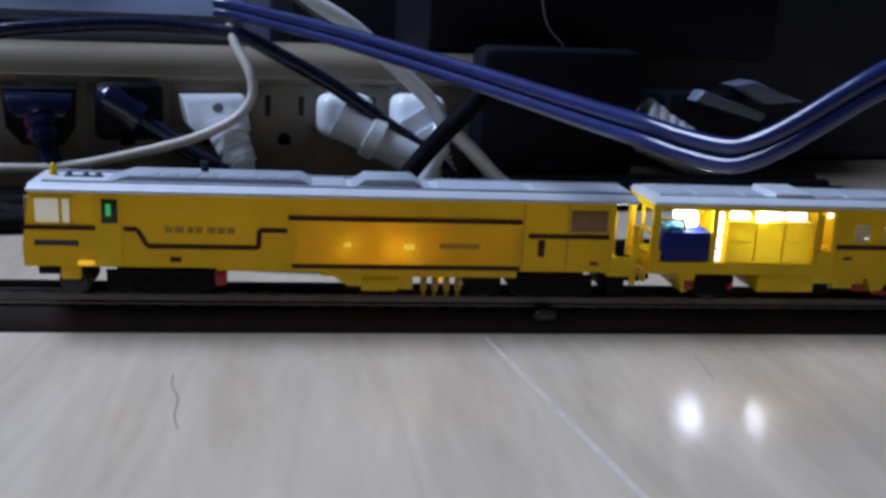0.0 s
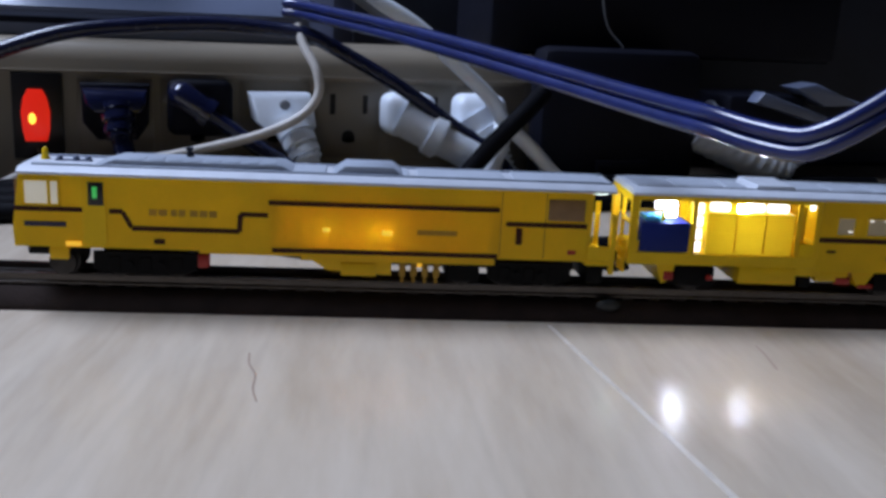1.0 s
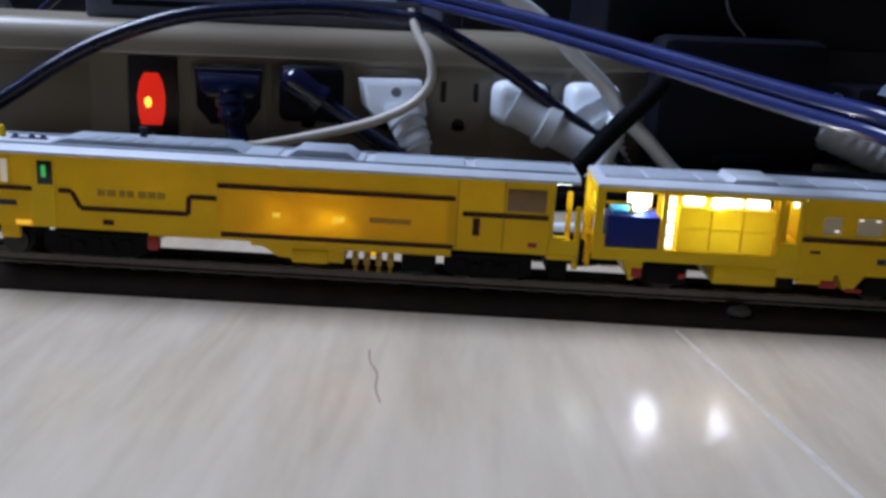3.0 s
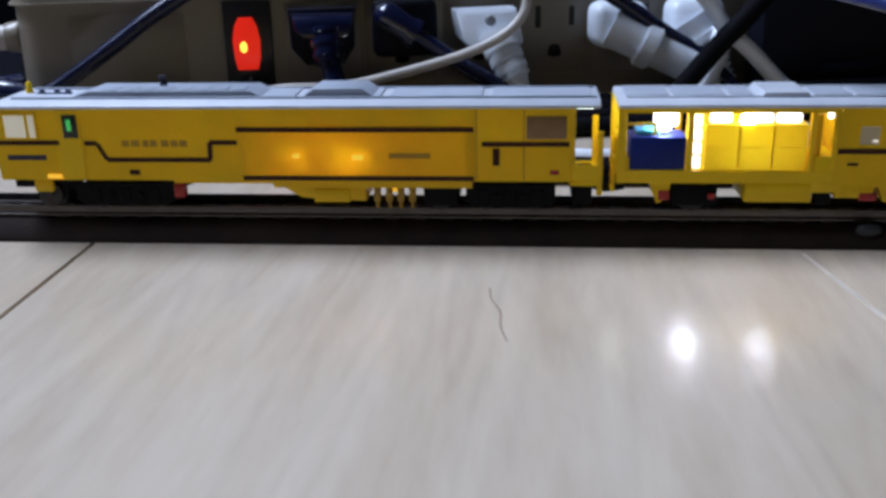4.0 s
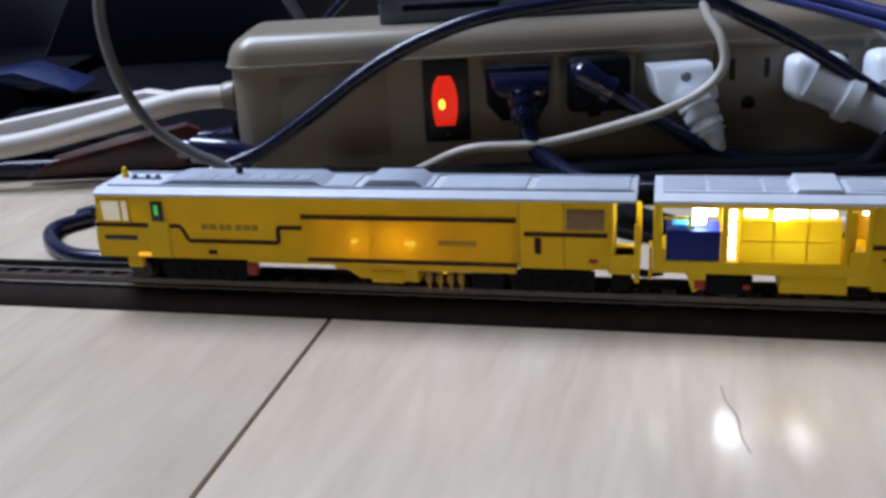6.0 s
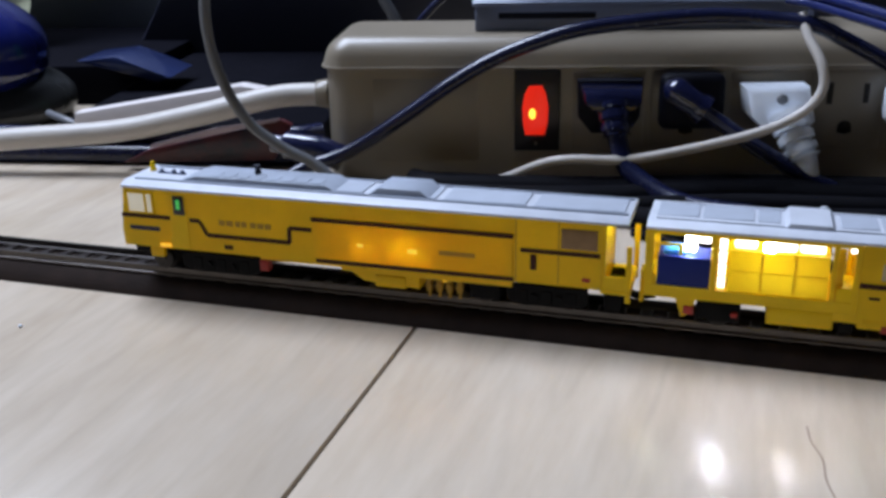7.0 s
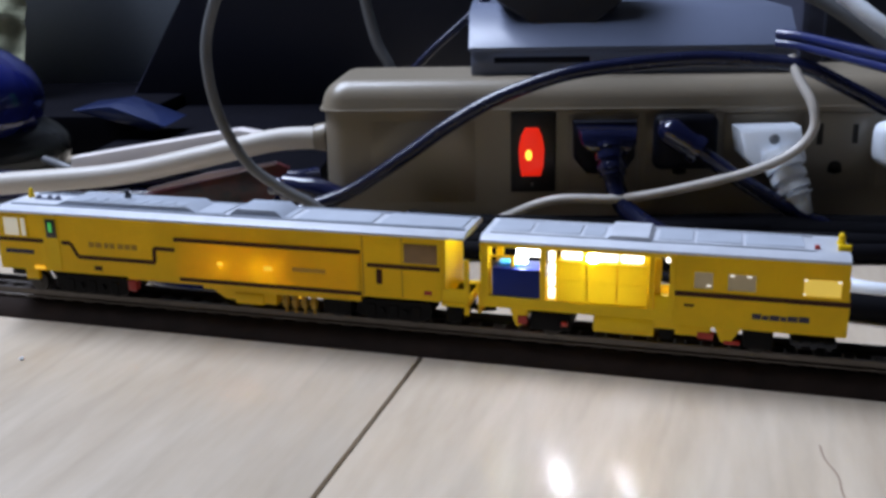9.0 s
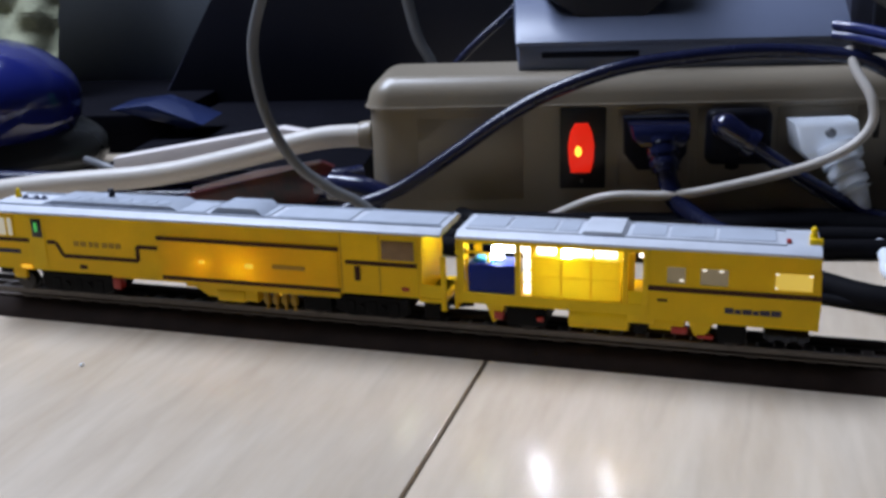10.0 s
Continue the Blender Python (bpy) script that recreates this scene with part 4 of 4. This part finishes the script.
def ribbed_plug():
    plug = thing("plug", "white ribbed plug at the shaded end of the strip", "plug", "plugs in the power strip")
    m = bmesh.new()
    tube(m, [(253, 90, 28), (267, 86, 21), (280, 82, 14), (291, 80, 9.5)], 11.0, n=22, steps=26,
         rings=lambda t: (1.0 - 0.35 * t) * (1 + 0.025 * math.sin(t * 62)))
    part("strain_relief", m, M_WHITE, plug)
    m = bmesh.new()
    tube(m, [(298, 80, 16), (288, 79, 11), (277, 78, 6), (268, 77, 3.2)], 3.2)
    part("cord", m, M_WHITE, plug)
    return plug


ribbed_plug()


# ---------------------------------------------------------------- cords
def cord(points, r, material, label, flat=1.0, lift=1.0):
    m = bmesh.new()
    tube(m, points, r, flat=flat, lift=lift)
    return solid("cord", m, material, label, "cord", "tangled cords")


cord([(-104, 70, 2.6), (-92, 82, 4.0), (-82, 90, 8), (-65, 91, 14.3), (-44, 91, 27.7), (-28, 91, 38.7), (-12, 91, 47.4), (9.6, 91, 55.0),
      (31, 93, 58.2), (59, 95, 60), (80, 92, 59), (91, 88, 57.8), (102, 85, 52.8), (123, 83, 41.4), (145, 80, 26.8), (157, 77, 19), (170, 68, 6), (186, 56, 2.6)],
     2.6, M_CORD, "dark blue-black cord sweeping over the power strip")
cord([(-103, 82, 92), (-110, 81, 72), (-110.4, 80, 56.6), (-106.8, 80, 41), (-99, 80, 27), (-87.5, 80, 17.9), (-77.7, 80, 12.6), (-66, 78, 5), (-50, 76, 2.2)],
     1.9, M_GREY_CORD, "thin grey cord hanging down beside the strip")
cord([(-70, 172, 90), (-63.5, 171, 62), (-56.5, 170, 47), (-52, 170, 20), (-48, 170, 2.5)], 2.4, M_GREY_CORD, "grey cord hanging down behind the strip")
cord([(-8, 172, 86), (-23.5, 171, 70.8), (-48, 170, 48), (-64, 170, 20), (-68, 170, 2.5)], 1.8, M_CORD, "thin black cord behind the strip")
cord([(88, 90, 61), (89.5, 85, 54), (93.0, 79, 46), (93.4, 77, 38), (88, 76.5, 31), (77, 76, 25.3), (61, 76, 20.6), (33, 76, 15), (12, 77, 14.6), (2, 80, 12), (-10, 84, 6), (-22, 86, 2)],
     1.65, M_BEIGE_CORD, "thin off-white cord curling before the plugs")
cord([(-78, 112, 30.4), (-97, 111, 29.5), (-126, 110, 23.2), (-160, 110, 16.8), (-205, 110, 13.4), (-255, 112, 8), (-320, 118, 4.8)], 4.3, M_BEIGE_CORD,
     "thick beige mains cord of the power strip")
for d in (-1.6, 1.6):
    cord([(84, 94, 66.6 + d), (90, 86, 66 + d), (100, 62, 63.8 + d), (109, 37, 61.7 + d), (116, 14, 59.6 + d), (122, -8, 57.6 + d), (127, -28, 55.8 + d), (131, -47, 54.2 + d),
          (134, -65, 52.8 + d), (136, -82, 51.8 + d), (137, -98, 51.2 + d), (139.3, -108.0, 50.1 + d),
          (142.5, -117.0, 49.7 + d), (145.1, -121.0, 51.3 + d), (149.3, -124.0, 54.5 + d), (155.2, -127.0, 59.4 + d),
          (161.9, -130.0, 64.5 + d), (174.7, -134.0, 71.5 + d), (215, -142, 70 + d), (240, -152, 48 + d), (262, -160, 14 + d), (290, -166, 3.4 + d)], 1.6, M_TWIN, "glossy blue-black twin cord hanging over the train")
cord([(100, 84, 82), (113, 76, 71), (128, 74, 62), (141, 73, 50.7), (154.5, 72, 39), (160.6, 70, 29.8), (169, 68, 22.4), (184, 66, 8), (196, 64, 3.5)], 3.4, M_WHITE,
     "white cord running down across the plugs", flat=1.0, lift=0.8)
cord([(176, 72, 41), (166, 66, 33.6), (156, 65, 24.2), (145.6, 64, 12.9), (138, 63, 5), (128, 62, 3.4)], 3.4, M_MATTCORD, "thick matt black cord crossing the white plugs")
cord([(163, 80, 27), (161, 76, 22), (154.5, 72, 10), (149, 70, 4.2)], 4.2, M_WHITE, "short thick white cord under the plugs")
for k, (y, z, r) in enumerate(((123, 4.2, 4.2), (131, 4.6, 4.6), (127, 11.4, 3.6))):
    cord([(-330, y + 14, z), (-250, y + 6, z), (-190, y + 3 * math.cos(k), z), (-140, y, z), (-96, y - 2, z), (-84, y + 4, z)], r, M_CORD,
         "black cord lying along the desk under the mains cord")
cord([(-118, 60, 2.4), (-126, 50, 2.4), (-122, 36, 2.4), (-111, 23, 2.4), (-92, 17, 2.4), (-70, 20, 2.4)], 2.4, M_CORD, "black cord looping on the desk")
cord([(-84, 60, 2.4), (-112, 68, 2.4), (-122, 64, 2.4), (-118, 60, 3.0)], 2.2, M_CORD, "black cord looping on the desk")
# cord added to fill the dark area at the foot of the strip
cord([(-40, 92, 3), (-10, 88, 3), (30, 86, 3), (80, 88, 3.2), (130, 84, 3), (180, 80, 3)], 3.0, M_MATTCORD, "black cord added to fill the dark foot of the strip")
cord([(94.2, 74.6, 6.0), (94.4, 72, 3.4), (93.6, 66, 2.2), (91.4, 52, 2.2), (89, 42, 2.2), (86, 28, 2.2), (98, 16, 2.2), (130, 14, 2.2)], 2.2, M_WHITE, "white plug cord lying behind the track")
# cords added to fill the dark area between track and strip
for k, (y, r) in enumerate(((70, 4.0), (61, 3.4), (53, 3.0), (78, 4.4))):
    cord([(-70 + 9 * k, y + 8, r), (-30, y + 3 * math.sin(k), r), (20, y - 2, r), (70, y + 4 * math.cos(k), r), (130, y - 3, r), (200, y + 2, r), (330, y - 6, r)], r,
         M_MATTCORD, "black cord lying on the desk behind the track")
cord([(10, 64, 3.6), (40, 42, 3.6), (58, 22, 3.6), (74, 4, 3.6), (104, -6, 3.6), (160, -12, 3.6), (240, -18, 3.6)], 3.6, M_MATTCORD, "black cord lying on the desk behind the track")
cord([(30, 40, 1.6), (52, 17, 1.6), (72, 4, 1.6), (100, -8, 1.6), (150, -20, 1.6)], 1.5, M_MATTCORD, "thin black cord lying on the desk behind the track")


# ---------------------------------------------------------------- things on and behind the strip
def build_case():
    case = thing("silver_box", "silver-grey slant-topped electronic box standing on the strip", "electronic box")
    m = bmesh.new()
    prism(m, [(112, 61.5), (112, 63.0), (126, 75.4), (190, 77), (190, 61.5)], -22.5, 97.5, "x", 1.2)
    part("upper_case", m, M_SILVER, case)
    m = bmesh.new()
    box(m, -21.5, 96.5, 113, 188, 52.9, 61.5, 0.6)
    part("lower_case", m, M_SILVER, case)
    m = bmesh.new()
    box(m, -13, 22, 112.4, 114, 57.2, 59.4, 0.3)
    part("vent_slot", m, M_BLACKCASE, case, "dark front slot")
    return case


build_case()
m = bmesh.new()
prism(m, [(-12, 112), (-12, 79), (1, 70.4), (24.5, 70.4), (34, 78), (34, 112)], 120.6, 172, "y", 1.6)
solid("dark_block", m, M_DARKGREY, "dark grey block with slanted sides on the silver box", "electronic box")


def build_background():
    m = bmesh.new()
    prism(m, [(-227, 20.4), (-189, 80), (-170, 145), (-162, 168), (240, 168), (240, 0), (-199, 0.2)], 322, 336, "y", 1.0)
    solid("black_board", m, M_PANEL, "large black flat panel standing behind the desk clutter", "panel")
    m = bmesh.new()
    box(m, -190, 300, 338, 420, 0, 24, 2.0)
    solid("panel_stand", m, M_MATTCASE, "low black base behind the clutter", "stand")
    # two flat boxes added so the desk back here stays dark
    m = bmesh.new()
    box(m, -197, -84, 138, 321, 0, 13, 2.0)
    solid("black_case", m, M_MATTCASE, "flat black box added to fill the dark area behind the mains cord", "case")
    m = bmesh.new()
    box(m, -420, -197.4, 236, 379, 0, 20, 1.0)
    solid("black_case", m, M_MATTCASE, "flat black box added to cover the bright desk under the cloth", "case")
    m = bmesh.new()
    box(m, -345, -120, 380, 440, 0, 175, 4)
    solid("grey_post", m, M_POST, "grey upright cabinet side behind the clutter", "cabinet")
    for label, x0, x1, y0, y1, h in (("black equipment case in deep shade", 250, 520, 150, 330, 160),
                                     ("dark grey equipment case in deep shade", 120, 240, 190, 300, 130)):
        case = thing("dark_cabinet", label, "electronic box")
        part("case_body", bm_box(x0, x1, y0, y1, 0, h, bevel=4), M_CABINET, case)
        part("front_panel", bm_box(x0 + 10, x1 - 10, y0 - 2.0, y0 + 1.0, 8, h - 10, bevel=0.8), M_DARKGREY, case, "dark front panel")
        for k in range(3):
            part("vent_slat", bm_box(x0 + 20, x1 - 20, y0 - 3.2, y0 - 1.8, h - 30 + k * 5, h - 28 + k * 5, bevel=0.3), M_CABINET, case)
    # rumpled cloth
    m = bmesh.new()
    bmesh.ops.create_grid(m, x_segments=40, y_segments=40, size=1)
    for v in m.verts:
        a, b = v.co.x, v.co.y
        h = noise.noise(Vector((a * 2.2, b * 3.1, 1.7))) * 14 + noise.noise(Vector((a * 6, b * 7, 4.2))) * 6
        v.co = Vector((-342 + a * 63, 318 + b * 42 + h, 98 + b * 84))
    bmesh.ops.solidify(m, geom=m.faces[:], thickness=2)
    solid("cloth", m, M_KHAKI, "crumpled khaki-green cloth hanging behind", "cloth")
    # dome-shaped device
    dome = thing("trackball", "dark blue dome in a grey rounded base", "trackball")
    m = bmesh.new()
    ball(m, (-262, 180, 36), 43, 42, 28.5, 36)
    part("dome", m, M_NAVY, dome, "glossy navy dome")
    m = bmesh.new()
    ball(m, (-262, 188, 12), 49, 48, 20, 36)
    for v in m.verts:
        v.co.z = max(v.co.z, 0.2)
    part("base", m, M_GREYBASE, dome, "grey rounded base")
    # blue folded sheet
    m = bmesh.new()
    prism(m, [(-215, 27.6), (-196, 29.6), (-170, 19.6), (-177, 17.2)], 205, 240, "y", 0.8)
    solid("blue_folder", m, M_BLUEFOLD, "shiny blue plastic folder lying at a slant", "folder")
    # pale flat stick
    m = bmesh.new()
    prism(m, [(-182, 15.3), (-181, 21), (-113, 31.8), (-104, 30.1), (-104, 27), (-127, 23.1), (-160, 15.7)], 122, 130, "y", 0.8)
    solid("white_stick", m, M_STICK, "pale flat plastic stick leaning on the mains cord", "stick")
    m = bmesh.new()
    prism(m, [(-160, 3), (-150, 8), (-96, 20), (-92, 18), (-100, 4)], 114, 117, "y", 0.4)
    solid("leaflet", m, M_REDCLOTH, "red and dark printed leaflet under the cords", "leaflet")
    m = bmesh.new()
    prism(m, [(-148, 9.6), (-97, 20.0), (-96, 21.2), (-122, 17.2), (-147, 11)], 111, 113.5, "y", 0.4)
    solid("leaflet", m, M_PALE, "pale pinkish leaflet edge under the cords", "leaflet")
    cord([(-200, 140, 17), (-188, 128, 17), (-180, 126, 14)], 1.6, M_GREY_CORD, "thin grey cord by the pale stick")
    # things over the silver box
    m = bmesh.new()
    drum(m, (40, 262, 98), 26, 24, 40, "z", 32, 3.0)
    drum(m, (40, 262, 122), 12, 12, 12, "z", 24, 1.0)
    drum(m, (40, 262, 39), 26, 26, 78, "z", 32, 2.0)
    solid("green_bottle", m, M_GREENISH, "dull green bottle behind the silver box", "bottle")
    m = bmesh.new()
    prism(m, [(70, 0.3), (70, 108), (122, 104), (150, 92), (150, 0.3)], 248, 252, "y", 0.5)
    solid("paper_sheet", m, M_PALEBLUE, "pale bluish sheet of card standing behind", "card")
    cord([(66, 196, 80), (86, 190, 83), (104, 184, 82.5), (122, 178, 76), (140, 172, 64), (158, 168, 48), (170, 166, 30)], 3.2, M_GREY_CORD, "pale grey cord arching over the silver box")
    cord([(208, 104, 101.6), (211, 104, 84), (215, 103.5, 66), (222, 101, 57)], 0.5, M_GREY_CORD, "thin pale wire hanging over the black box")
    # shiny blue-black plug lying at the strip's end
    m = bmesh.new()
    tube(m, [(-96, 98, 15), (-86, 97, 14), (-78, 96, 13), (-70, 95, 10)], 5.0, n=18, rings=lambda t: 1.0 if t > 0.15 else 0.7)
    solid("connector", m, M_PLUGBLACK, "glossy black connector lying at the strip's end", "connector")


build_background()


# ---------------------------------------------------------------- movement
def motions():
    rows = [(0, 83.3), (0.5, 73.3), (1, 63.2), (1.5, 53.5), (2, 47.6), (3.3, 18.8), (3.5, 14.7), (4, 5.9), (4.5, -1.3), (5, -12.9), (5.5, -23.9), (6, -34.5), (6.2, -38.9), (7.3, -62.7), (7.5, -66.8), (8, -76.3), (8.5, -84.5), (9, -96.6), (9.5, -108.8), (10, -118.9)]
    for car in (main_car, trailer):
        walk(car, [(t, TRACK @ pose(s * MM, 0, RAIL * MM)) for t, s in rows])
    turn = 180 / (math.pi * 2.9)
    for w in main_wheels + trailer_wheels:
        x, y, z = w.location
        walk(w, [(k * 0.2, pose(x, y, z, 0, -19.4 * 0.2 * k * turn, 0)) for k in range(51)])


motions()
